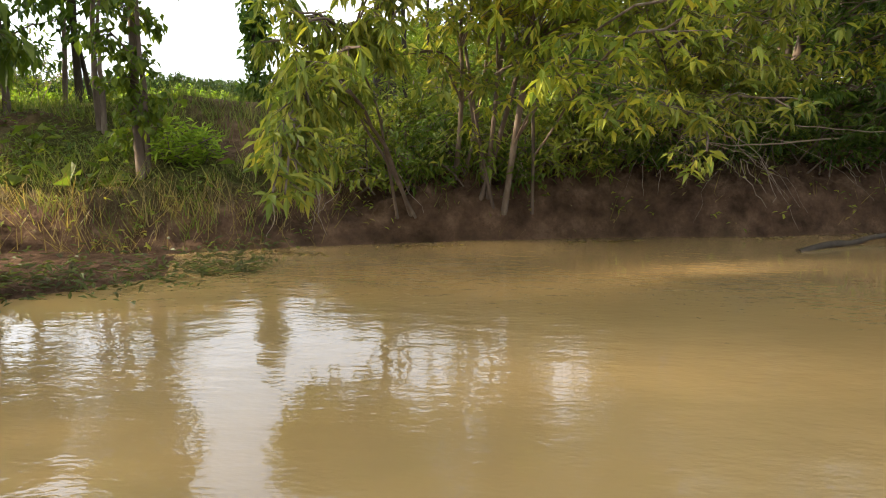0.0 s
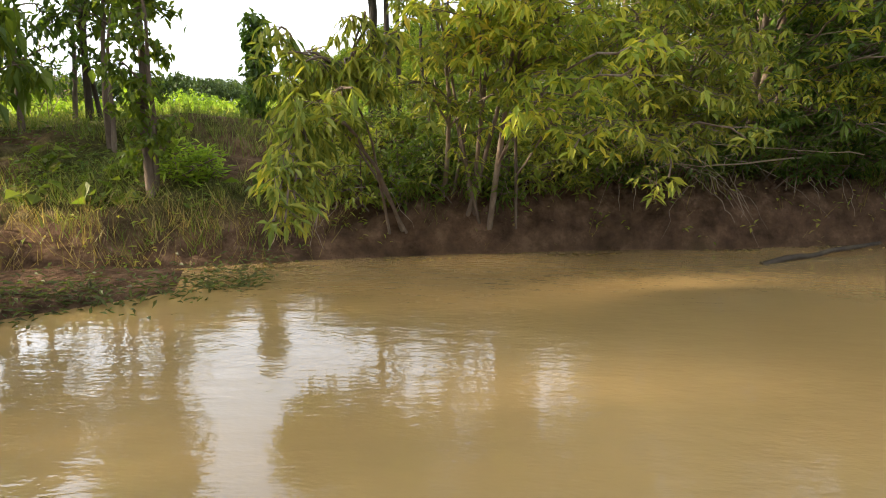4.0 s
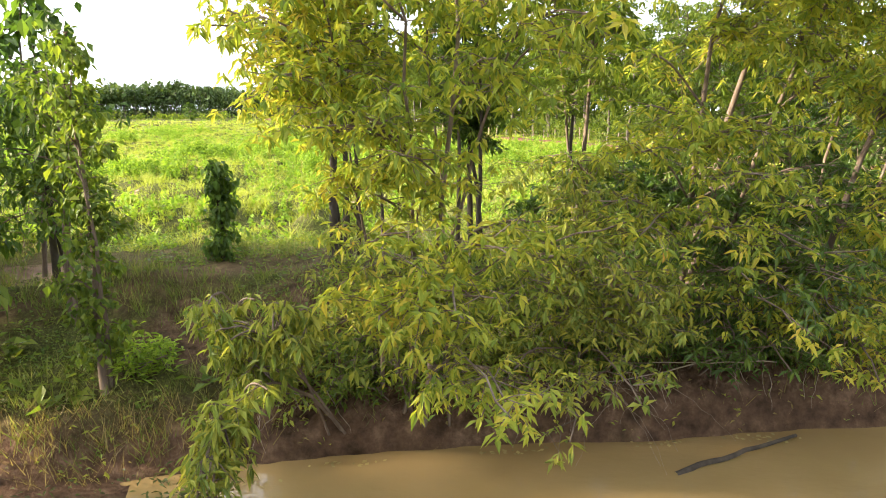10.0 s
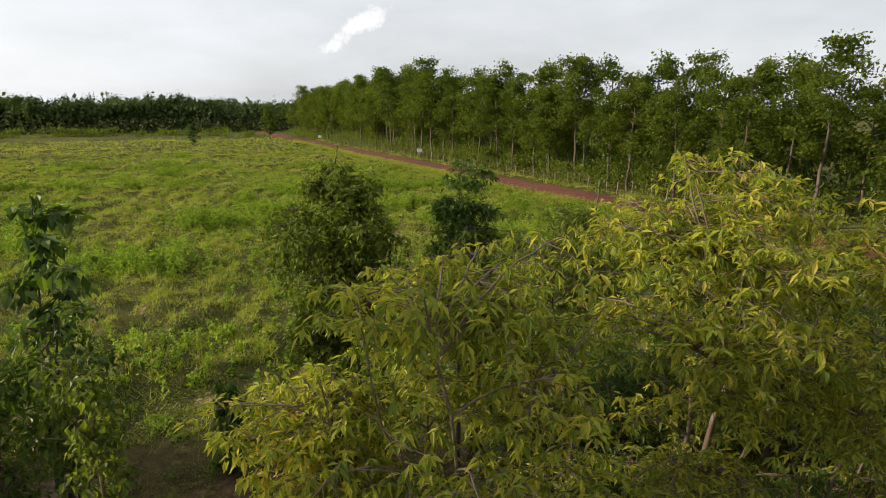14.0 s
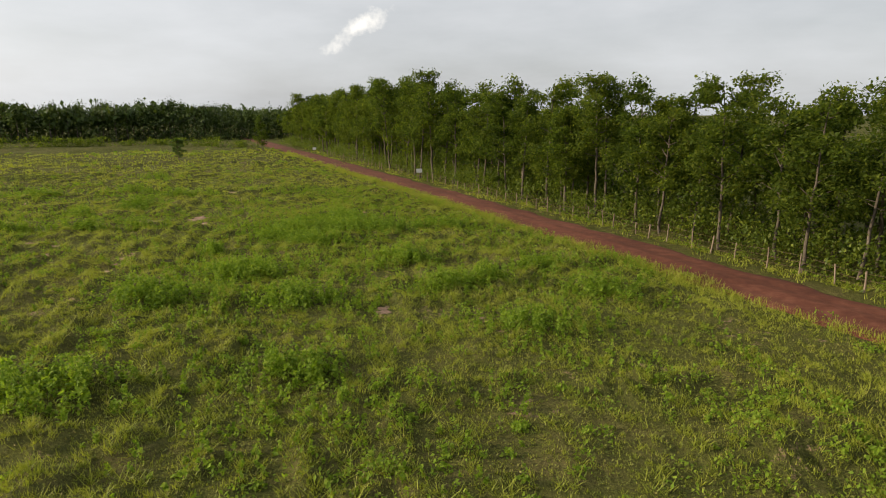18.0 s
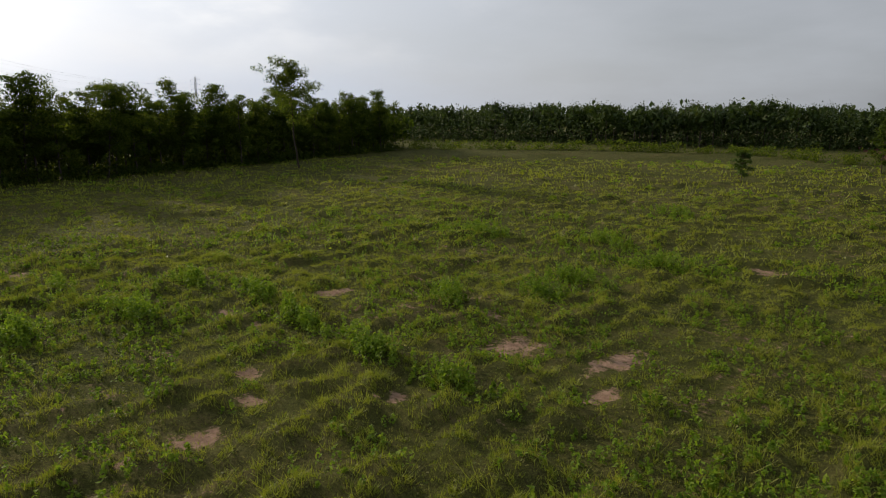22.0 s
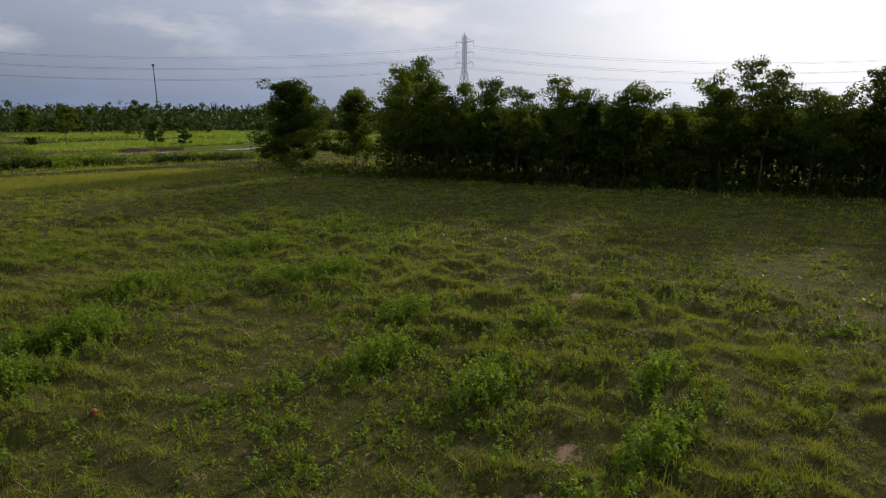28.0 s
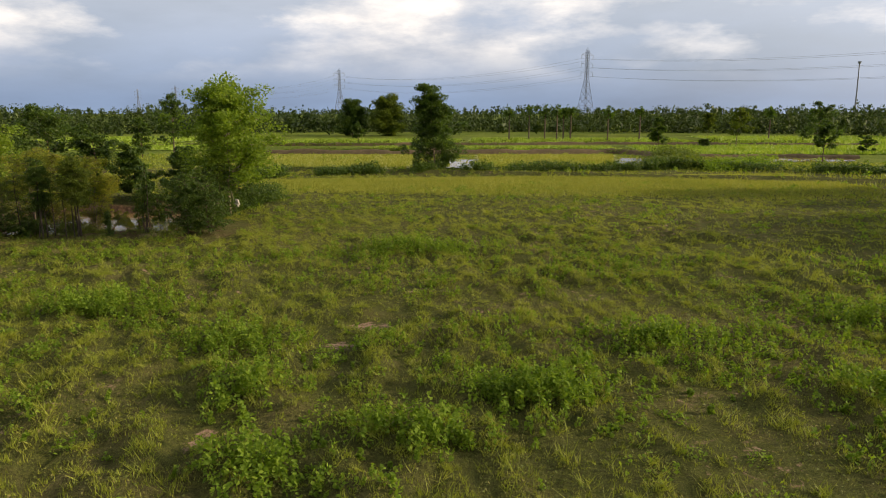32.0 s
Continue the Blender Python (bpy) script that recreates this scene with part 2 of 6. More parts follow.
def ground_material():
    m, n = material("meadow ground")
    p = where(n)
    soil = n.add("ShaderNodeAttribute", attribute_name="soil").outputs["Fac"]
    bank = n.add("ShaderNodeAttribute", attribute_name="bank").outputs["Fac"]
    big, mid, fine = n.noise(p, 0.06, 4), n.noise(p, 0.55, 5, 0.6), n.noise(p, 5.0, 6, 0.65)
    grain, speck = n.noise(p, 11.0, 5, 0.7), n.noise(p, 28.0, 4, 0.7)
    green = n.ramp(n.math("ADD", n.math("MULTIPLY", big, 0.45), n.math("MULTIPLY", mid, 0.55)),
                   [(0.34, (0.040, 0.050, 0.014)), (0.5, (0.072, 0.077, 0.020)), (0.62, (0.12, 0.10, 0.042))])
    green = n.mix(n.ramp(n.math("ADD", n.math("MULTIPLY", grain, 0.6), n.math("MULTIPLY", fine, 0.4)), [(0.40, (0.9, 0.9, 0.9)), (0.56, (0, 0, 0))]), green, (0.035, 0.032, 0.014))
    green = n.mix(n.ramp(speck, [(0.50, (0, 0, 0)), (0.64, (0.8, 0.8, 0.8))]), green, (0.145, 0.165, 0.034))
    green = n.mix(n.ramp(n.noise(p, 64.0, 3, 0.7), [(0.53, (0, 0, 0)), (0.66, (0.6, 0.6, 0.6))]), green, (0.20, 0.20, 0.06))
    plain_y = n.math("MULTIPLY_ADD", n.add("ShaderNodeSeparateXYZ", ins={0: p}).outputs[1], 0.004)
    lush = n.ramp(n.math("ADD", n.math("MULTIPLY", big, 0.5), n.math("MULTIPLY", fine, 0.5)), [(0.35, (0.07, 0.11, 0.014)), (0.65, (0.17, 0.20, 0.03))])
    green = n.mix(n.ramp(plain_y, [(0.27, (1, 1, 1)), (0.33, (0, 0, 0))]), green, lush)
    bare = n.ramp(n.noise(p, 3.0, 6, 0.6), [(0.3, (0.25, 0.15, 0.11)), (0.7, (0.46, 0.31, 0.225))])
    edge = n.math("ADD", soil, n.math("MULTIPLY", n.math("SUBTRACT", n.noise(p, 2.2, 8, 0.8), 0.5), 2.0))
    mask = n.ramp(edge, [(0.50, (0, 0, 0)), (0.66, (0.9, 0.9, 0.9))])
    c = n.mix(mask, green, bare)
    mud = n.ramp(n.noise(p, 4.0, 7, 0.65), [(0.3, (0.040, 0.024, 0.015)), (0.55, (0.125, 0.075, 0.046)), (0.75, (0.25, 0.16, 0.10))])
    c = n.mix(bank, c, mud)
    relief = n.math("ADD", n.math("MULTIPLY", n.noise(p, 7.0, 8, 0.7), 1.0), n.math("MULTIPLY", n.noise(p, 1.7, 4), 1.2))
    finish(n, c, 0.95, relief, 0.13, spec=0.04)
    return m


def water_material():
    m, n = material("muddy water")
    p = where(n)
    silt = n.ramp(n.noise(p, 0.45, 3), [(0.3, (0.215, 0.142, 0.056)), (0.7, (0.27, 0.182, 0.077))])
    flat = n.add("ShaderNodeMapping", ins={"Vector": p, "Scale": (1.0, 2.2, 1.0), "Rotation": (0, 0, 0.25)}).outputs[0]
    ripple = n.math("ADD", n.math("MULTIPLY", n.noise(flat, 3.2, 3, 0.5), 1.0), n.math("MULTIPLY", n.noise(flat, 13.0, 2, 0.5), 0.26))
    calm = n.ramp(n.noise(p, 0.35, 2), [(0.35, (0.15, 0.15, 0.15)), (0.7, (1, 1, 1))])
    finish(n, silt, 0.012, n.math("MULTIPLY", ripple, calm), 0.010, spec=1.0)
    return m


def plain(name, stops, scale, rough=0.85, height=0.01, spec=0.25, metal=0.0, stretch=(1, 1, 1)):
    m, n = material(name)
    p = n.add("ShaderNodeMapping", ins={"Vector": n.add("ShaderNodeTexCoord").outputs["Object"], "Scale": stretch}).outputs[0]
    a = n.noise(p, scale, 6, 0.65)
    b = n.noise(p, scale * 0.12, 3)
    c = n.ramp(n.math("ADD", n.math("MULTIPLY", a, 0.6), n.math("MULTIPLY", b, 0.4)), stops)
    finish(n, c, rough, a, height, spec, metal)
    return m


GROUND, WATER = ground_material(), water_material()
ROAD = plain("red laterite", [(0.32, (0.060, 0.019, 0.011)), (0.5, (0.105, 0.034, 0.019)), (0.68, (0.165, 0.062, 0.038))], 1.8, 0.95, 0.03)
BARK_GREY = plain("grey bark", [(0.35, (0.065, 0.046, 0.033)), (0.55, (0.15, 0.11, 0.08)), (0.7, (0.27, 0.22, 0.17))], 9.0, 0.9, 0.012, stretch=(1, 1, 0.3))
BARK_DARK = plain("dark bark", [(0.35, (0.03, 0.024, 0.018)), (0.6, (0.075, 0.058, 0.042)), (0.75, (0.13, 0.10, 0.075))], 10.0, 0.92, 0.015, stretch=(1, 1, 0.25))
BARK_WOOD = plain("forest bark", [(0.35, (0.045, 0.036, 0.027)), (0.55, (0.10, 0.082, 0.064)), (0.7, (0.20, 0.175, 0.145))], 8.0, 0.92, 0.012, stretch=(1, 1, 0.3))
BARK_PALE = plain("pale bark", [(0.35, (0.16, 0.125, 0.09)), (0.55, (0.30, 0.24, 0.17)), (0.7, (0.44, 0.37, 0.28))], 7.0, 0.9, 0.01, stretch=(1, 1, 0.3))
TWIG = plain("bare twig", [(0.3, (0.16, 0.12, 0.085)), (0.7, (0.34, 0.27, 0.20))], 12.0, 0.85, 0.004)
POST = plain("weathered post", [(0.35, (0.13, 0.095, 0.07)), (0.6, (0.26, 0.20, 0.15)), (0.75, (0.38, 0.31, 0.24))], 6.0, 0.92, 0.008, stretch=(1, 1, 0.2))
STEEL = plain("galvanised steel", [(0.3, (0.15, 0.16, 0.17)), (0.7, (0.25, 0.26, 0.27))], 2.0, 0.6, 0.001, metal=0.15)
WIRE = plain("conductor wire", [(0.3, (0.20, 0.20, 0.21)), (0.7, (0.28, 0.28, 0.29))], 2.0, 0.6, 0.001)
RUST = plain("rusty wire", [(0.3, (0.10, 0.06, 0.04)), (0.7, (0.2, 0.13, 0.1))], 5.0, 0.8, 0.001)
SACK = plain("dirty sack", [(0.3, (0.32, 0.29, 0.25)), (0.7, (0.5, 0.47, 0.42))], 5.0, 0.9, 0.01)
RED = plain("faded red plastic", [(0.3, (0.22, 0.045, 0.04)), (0.7, (0.34, 0.08, 0.07))], 4.0, 0.6, 0.003)
WHITE = plain("white paint", [(0.3, (0.66, 0.66, 0.63)), (0.7, (0.82, 0.82, 0.8))], 3.0, 0.6, 0.002)
PADDY = grass_material("paddy blade", [(0.3, (0.12, 0.21, 0.018)), (0.5, (0.19, 0.30, 0.025)), (0.8, (0.29, 0.36, 0.05))])
EARTH = plain("dug earth", [(0.3, (0.06, 0.045, 0.022)), (0.55, (0.12, 0.085, 0.042)), (0.75, (0.21, 0.145, 0.08))], 1.2, 0.95, 0.06)
PALE_FIELD = grass_material("pale stubble", [(0.3, (0.15, 0.185, 0.022)), (0.55, (0.25, 0.275, 0.035)), (0.8, (0.34, 0.335, 0.065))])


# ---- building tools ----
def lattice(x, y, size, seed=0):
    """Smooth value noise, 0 to 1, on cells of that size."""
    x, y = np.asarray(x, float) / size + 1000.0, np.asarray(y, float) / size + 1000.0
    i, j = np.floor(x).astype(np.int64), np.floor(y).astype(np.int64)
    u, v = x - i, y - j
    u, v = u * u * (3 - 2 * u), v * v * (3 - 2 * v)

    def h(a, b):
        k = (a * 73856093) ^ (b * 19349663) ^ (seed * 83492791)
        k = (k ^ (k >> 13)) * 1274126177
        return ((k ^ (k >> 16)) & 0xFFFF) / 65535.0
    return (h(i, j) * (1 - u) + h(i + 1, j) * u) * (1 - v) + (h(i, j + 1) * (1 - u) + h(i + 1, j + 1) * u) * v


def fbm(x, y, size, seed=0):
    return (lattice(x, y, size, seed) + 0.5 * lattice(x, y, size / 2.1, seed + 1) + 0.25 * lattice(x, y, size / 4.3, seed + 2)) / 1.75


def mesh_from(name, verts, faces, mat, smooth=False):
    """A mesh from arrays of places and of faces with equally many corners."""
    verts, faces = np.asarray(verts, np.float32), np.asarray(faces, np.int32)
    me = bpy.data.meshes.new(name)
    k = faces.shape[1]
    me.vertices.add(len(verts))
    me.vertices.foreach_set("co", verts.ravel())
    me.loops.add(faces.size)
    me.loops.foreach_set("vertex_index", faces.ravel())
    me.polygons.add(len(faces))
    me.polygons.foreach_set("loop_start", np.arange(0, faces.size, k, dtype=np.int32))
    me.polygons.foreach_set("use_smooth", np.full(len(faces), smooth))
    me.update(calc_edges=True)
    me.materials.append(mat)
    return me


def part(name, data, mat=None, parent=None, label=""):
    """Links a mesh (or a bmesh) as one object under a thing or part."""
    if isinstance(data, bmesh.types.BMesh):
        me = bpy.data.meshes.new(name)
        data.to_mesh(me)
        data.free()
        me.materials.append(mat)
        data = me
    ob = new(name, data)
    ob.parent = parent
    if label:
        ob["label"] = label
    return ob


def thing(name, place, label, category, group="", kind="", turn=0.0):
    ob = new(name)
    ob.empty_display_size = 0.2
    ob.matrix_world = pose(*place, 0, 0, turn)
    return tagged(ob, label, category, group, kind)


def tubes(lines, sides=7):
    """Verts and quads of tapered tubes: each line is (points, first radius, last radius)."""
    vs, fs, base = [], [], 0
    for pts, r0, r1 in lines:
        pts = np.asarray(pts, float)
        k = len(pts)
        d = np.gradient(pts, axis=0)
        d /= np.linalg.norm(d, axis=1)[:, None] + 1e-9
        ref = np.array([1.0, 0, 0]) if abs(d[0][0]) < 0.8 else np.array([0, 1.0, 0])
        a = np.cross(d, ref)
        a /= np.linalg.norm(a, axis=1)[:, None] + 1e-9
        b = np.cross(d, a)
        r = np.linspace(r0, r1, k)
        ang = np.linspace(0, 2 * np.pi, sides, endpoint=False)
        ring = pts[:, None] + r[:, None, None] * (np.cos(ang)[None, :, None] * a[:, None] + np.sin(ang)[None, :, None] * b[:, None])
        vs.append(ring.reshape(-1, 3))
        i, j = np.meshgrid(np.arange(k - 1), np.arange(sides), indexing="ij")
        j2 = (j + 1) % sides
        fs.append(base + np.stack([i * sides + j, i * sides + j2, (i + 1) * sides + j2, (i + 1) * sides + j], -1).reshape(-1, 4))
        base += k * sides
    return np.concatenate(vs), np.concatenate(fs)


def bend(rng, start, way, length, curve=0.0, wobble=0.08, n=6):
    """A wavering line from start along way; curve lifts (or drops) its end."""
    way = np.asarray(way, float)
    way = way / np.linalg.norm(way)
    t = np.linspace(0, 1, n)[:, None]
    p = np.asarray(start, float) + way * length * t
    p[:, 2] += curve * length * t[:, 0] ** 2
    w = np.cumsum(rng.normal(0, wobble * length / n, (n, 3)), axis=0)
    w[0] = 0
    return p + w


def leaves(rng, at, per, length, width, droop=-0.5, spread=0.35, jitter=0.1):
    """Verts and triangles of folded pointed leaves, `per` at each of the places."""
    at = np.repeat(np.asarray(at, float), per, axis=0)
    n = len(at)
    at = at + rng.normal(0, jitter, (n, 3))
    yaw = rng.uniform(0, 2 * np.pi, n)
    p = np.clip(droop + rng.normal(0, spread, n), -1.5, 1.3)
    d = np.stack([np.cos(p) * np.cos(yaw), np.cos(p) * np.sin(yaw), np.sin(p)], 1)
    s = np.stack([-np.sin(yaw), np.cos(yaw), rng.normal(0, 0.35, n)], 1)
    s /= np.linalg.norm(s, axis=1)[:, None]
    up = np.cross(d, s)
    ln = (length * rng.uniform(0.65, 1.2, n))[:, None]
    w = (width * rng.uniform(0.75, 1.2, n))[:, None]
    mid = at + d * ln * 0.45
    v = np.stack([at, mid + s * w * 0.5 + up * w * 0.18, at + d * ln - np.array([0, 0, 1.0]) * ln * 0.14, mid - s * w * 0.5 + up * w * 0.18], 1).reshape(-1, 3)
    f = np.array([[0, 2, 1], [0, 3, 2]])
    return v, (np.arange(n)[:, None, None] * 4 + f[None]).reshape(-1, 3)


def flat_leaves(rng, at, per, size, jitter=0.2, tilt=0.7):
    """Cheaper leaves: one bent quad each, as two triangles."""
    at = np.repeat(np.asarray(at, float), per, axis=0)
    n = len(at)
    at = at + rng.normal(0, jitter, (n, 3))
    yaw, p, ro = rng.uniform(0, 2 * np.pi, n), rng.normal(-0.2, tilt, n), rng.normal(0, 0.6, n)
    d = np.stack([np.cos(p) * np.cos(yaw), np.cos(p) * np.sin(yaw), np.sin(p)], 1)
    s = np.stack([-np.sin(yaw) * np.cos(ro), np.cos(yaw) * np.cos(ro), np.sin(ro)], 1)
    k = (size * rng.uniform(0.6, 1.3, n))[:, None]
    v = np.stack([at - d * k * 0.5, at + s * k * 0.34 + d * k * 0.05, at + d * k * 0.5 - np.array([0, 0, 0.15]) * k, at - s * k * 0.34], 1).reshape(-1, 3)
    f = np.array([[0, 1, 2], [0, 2, 3]])
    return v, (np.arange(n)[:, None, None] * 4 + f[None]).reshape(-1, 3)


def join(sets):
    vs, fs, base = [], [], 0
    for v, f in sets:
        vs.append(v)
        fs.append(np.asarray(f) + base)
        base += len(v)
    return np.concatenate(vs), np.concatenate(fs)


# ---- the lie of the land: water at 0.2, meadow at 1.35 ----
FIELD, WATERLINE = 1.35, 0.2


def road_x(y):
    return 11.2 - 0.43 * (y - 44.0)      # the road's western edge


def shore(x):
    return 6.33 + 0.135 * x - 0.07 * np.clip(-x - 1, 0, 4) + 0.22 * (lattice(x, 0 * x, 1.6, 5) - 0.5)


def pond_out(x, y):
    """Metres outside the pond's water line; negative on the water."""
    return np.maximum.reduce([y - shore(x), -5.0 - x + 0.8 * (lattice(y, 0 * y, 2.0, 8) - 0.5), x - 13.0, -8.0 - y])


def lump(x, y):
    """Low grassy hummocks, drawn out along the old plough rows; 0 to 1."""
    u, v = x * 0.966 + y * 0.259, y * 0.966 - x * 0.259
    return np.clip((fbm(u, v / 1.7, 0.8, 13) - 0.43) * 3.2, 0, 1) * np.clip((fbm(x, y, 6.0, 61) - 0.30) * 4.5, 0.15, 1)


PATCHES = [(-23.5, 59.4, 1.5, 1.7), (-34.6, 57.5, 0.8, 2.1), (-22.6, 53.2, 0.7, 0.8), (-20.1, 61.2, 0.9, 2.4), (-27.0, 61.5, 0.9, 0.6), (-28.1, 60.1, 0.6, 0.5), (-27.3, 50.3, 0.9, 0.6), (-25.2, 49.6, 0.9, 0.6),
           (-34.6, 52.4, 0.9, 0.6), (-32.0, 52.8, 0.9, 0.6), (-23.8, 47.4, 0.8, 1.0), (-18.9, 44.4, 1.3, 0.6), (-18.0, 42.6, 0.9, 0.6), (-9.0, 49.3, 1.2, 0.5), (-22.8, 79.0, 1.6, 1.0), (-18.6, 58.5, 0.6, 1.3),
           (-2.1, 35.4, 0.5, 1.2), (-24.0, 27.2, 1.4, 0.6), (-23.2, 29.6, 0.9, 0.6), (-21.1, 36.9, 0.5, 1.0), (-48.5, 46.0, 1.3, 0.8),
           (-4.6, 14.0, 1.5, 0.7), (-5.5, 9.8, 1.4, 1.0)]


def worn(x, y):
    """How far a place lies inside one of the bare patches; 0 to 1."""
    w = np.zeros(np.shape(x))
    for px, py, a, b in PATCHES:
        w = np.maximum(w, np.clip(1.9 - ((x - px) / a) ** 2 - ((y - py) / b) ** 2, 0, 1))
    return w


def land(x, y):
    x, y = np.asarray(x, float), np.asarray(y, float)
    o = pond_out(x, y)
    steep = np.interp(o, [-3, -0.6, 0, 0.08, 0.22, 0.42, 1.6, 3.4, 5.0, 8.0], [-1.1, -0.2, 0.14, 0.46, 0.72, 0.85, 1.05, 1.40, 1.42, FIELD - 0.03])
    soft = np.interp(o, [-3, -0.8, 0, 0.25, 0.5, 0.8, 1.6, 3.4, 5.0, 8.0], [-1.1, -0.05, 0.17, 0.42, 0.62, 0.76, 1.0, 1.60, 1.54, FIELD - 0.03])
    k = np.clip((x + 1.2) / 1.2, 0, 1)
    z = soft * (1 - k) + steep * k
    beside = y - (5.15 + 0.6 * (x + 1.9))
    spit = WATERLINE + 0.035 - 0.7 * np.where(beside < 0, -beside, 0.03 * beside)
    z = np.where((x < -1.5) & (o < 0.1) & (y > 2.6), np.maximum(z, spit + 0.08 * np.clip((-2.3 - x), -1, 1) - 0.03), z)
    z = z + np.clip((o + 0.06) / 0.4, 0, 1) * (0.34 * (fbm(x, y, 0.5, 21) - 0.5) + 0.15 * (lattice(x, y, 0.16, 23) - 0.5)) * np.clip(3.5 - o, 0, 1)
    z = z + 0.45 * (fbm(x, y, 1.9, 25) - 0.5) * np.exp(-((o - 3.8) / 1.8) ** 2)
    far = np.clip((o - 3.5) / 5, 0, 1) * np.clip((y + 56) / 8, 0.08, 1)
    row = (x * 0.966 + y * 0.259) / 1.5 + 2.6 * lattice(x, y, 6.0, 31)
    z = z + far * (0.22 * (fbm(x, y, 7.0, 11) - 0.5) + 0.40 * lump(x, y) * np.clip((y + 14) / 22, 0.2, 1) * (1 - worn(x, y)) - 0.08 - 0.05 * worn(x, y) + 0.025 * np.sin(row * 2 * np.pi))
    r = x - road_x(y)
    side = np.clip((np.abs(r - 3.1) - 3.3) / 1.5, 0, 1)
    z = np.where(np.abs(r - 3.1) < 5, z * side + (FIELD - 0.02) * (1 - side), z)
    # a ditch and bank cross the meadow's southern end
    dd = y + 44.0 + 0.17 * (x + 21)
    z = z - 0.7 * np.exp(-(dd / 1.6) ** 2) * np.clip((60 - np.abs(x + 45)) / 10, 0, 1) + 0.55 * np.exp(-((dd - 3.0) / 1.8) ** 2) * np.clip((60 - np.abs(x + 45)) / 10, 0, 1)
    return z


def soil_at(x, y):
    s = np.zeros_like(x)
    for px, py, a, b in PATCHES:
        s = np.maximum(s, 0.74 - 0.5 * (((x - px) / a) ** 2 + ((y - py) / b) ** 2))
    n = fbm(x, y, 3.2, 41)
    return np.clip(np.maximum(s, np.clip((n - 0.53) * 2.2, 0, 0.40)), 0, 1)


def stretch(a, b, step, lo, hi):
    """Grid lines: close between a and b, wider and wider out to lo and hi."""
    mid = list(np.arange(a, b + 1e-6, step))
    s, x, left = step, a, []
    while x > lo:
        s = min(s * 1.18, 160)
        x -= s
        left.append(x)
    s, x, right = step, b, []
    while x < hi:
        s = min(s * 1.18, 160)
        x += s
        right.append(x)
    return left[::-1], mid, right


def build_ground():
    def lines(a, b, step, zones):
        l, m, r = stretch(a, b, step, -3200, 3200)
        keep = [v for v in m if not any(lo < v < hi for lo, hi, _ in zones)]
        return np.array(sorted(l + keep + [v for lo, hi, s in zones for v in np.arange(lo, hi, s)] + r))
    xs = lines(-106, 22, 0.8, [(-52, -8, 0.45), (-8, 10, 0.16)])
    ys = lines(-50, 125, 0.85, [(3.6, 10.0, 0.11), (20, 78, 0.45)])
    X, Y = np.meshgrid(xs, ys, indexing="ij")
    Z = land(X, Y)
    nx, ny = len(xs), len(ys)
    i, j = np.meshgrid(np.arange(nx - 1), np.arange(ny - 1), indexing="ij")
    q = np.stack([i * ny + j, (i + 1) * ny + j, (i + 1) * ny + j + 1, i * ny + j + 1], -1).reshape(-1, 4)
    me = mesh_from("ground", np.stack([X, Y, Z], -1).reshape(-1, 3), q, GROUND, True)
    o = pond_out(X, Y).ravel()
    for name, val in (("soil", soil_at(X, Y).ravel()),
                      ("bank", np.clip(1.15 - np.abs(o - 0.2) / 0.75, 0, 1) * np.clip(2 - (o < -1), 0, 1) + (o < 0) + 0.9 * np.clip(1.6 - o / 5.0, 0, 1) * np.clip((fbm(X, Y, 1.3, 87).ravel() - 0.34) * 6, 0, 1) * np.clip((Y.ravel() - 5.0) / 2, 0, 1))):
        at = me.attributes.new(name, "FLOAT", "POINT")
        at.data.foreach_set("value", np.clip(val, 0, 1).astype(np.float32))
    tagged(new("ground", me), "uneven green meadow with bare earth patches round a pond", "ground", kind="structure")


build_ground()


def build_water():
    xs, ys = np.linspace(-5.8, 13.6, 40), np.linspace(-8.6, 9.0, 40)
    X, Y = np.meshgrid(xs, ys, indexing="ij")
    i, j = np.meshgrid(np.arange(39), np.arange(39), indexing="ij")
    q = np.stack([i * 40 + j, (i + 1) * 40 + j, (i + 1) * 40 + j + 1, i * 40 + j + 1], -1).reshape(-1, 4)
    me = mesh_from("water", np.stack([X, Y, 0 * X + WATERLINE], -1).reshape(-1, 3), q, WATER, True)
    tagged(new("water", me), "still muddy brown pond water with soft ripples", "pond water", kind="structure")


build_water()


def build_road():
    ys = np.arange(-60, 260, 0.7)
    u = np.linspace(0, 1, 15)
    left = road_x(ys) + 0.15 + 0.7 * (fbm(ys, 0 * ys, 2.6, 51) - 0.5) * 2
    right = road_x(ys) + 5.3 + 0.6 * (fbm(ys, 0 * ys + 9, 2.2, 53) - 0.5) * 2
    X = left[:, None] * (1 - u) + right[:, None] * u
    Y = ys[:, None] + 0 * X
    Z = FIELD + 0.03 + 0.10 * (1 - (2 * u - 1) ** 2)[None] - 0.05 * (np.exp(-((u - 0.32) / 0.07) ** 2) + np.exp(-((u - 0.66) / 0.07) ** 2))[None] + 0.05 * (fbm(X, Y, 1.3, 55) - 0.5)
    Z[:, 0] = Z[:, -1] = FIELD - 0.06
    k = len(u)
    i, j = np.meshgrid(np.arange(len(ys) - 1), np.arange(k - 1), indexing="ij")
    q = np.stack([i * k + j, i * k + j + 1, (i + 1) * k + j + 1, (i + 1) * k + j], -1).reshape(-1, 4)
    me = mesh_from("road", np.stack([X, Y, Z], -1).reshape(-1, 3), q, ROAD, True)
    tagged(new("road", me), "straight red laterite dirt road along the wood", "dirt road", kind="structure")


build_road()


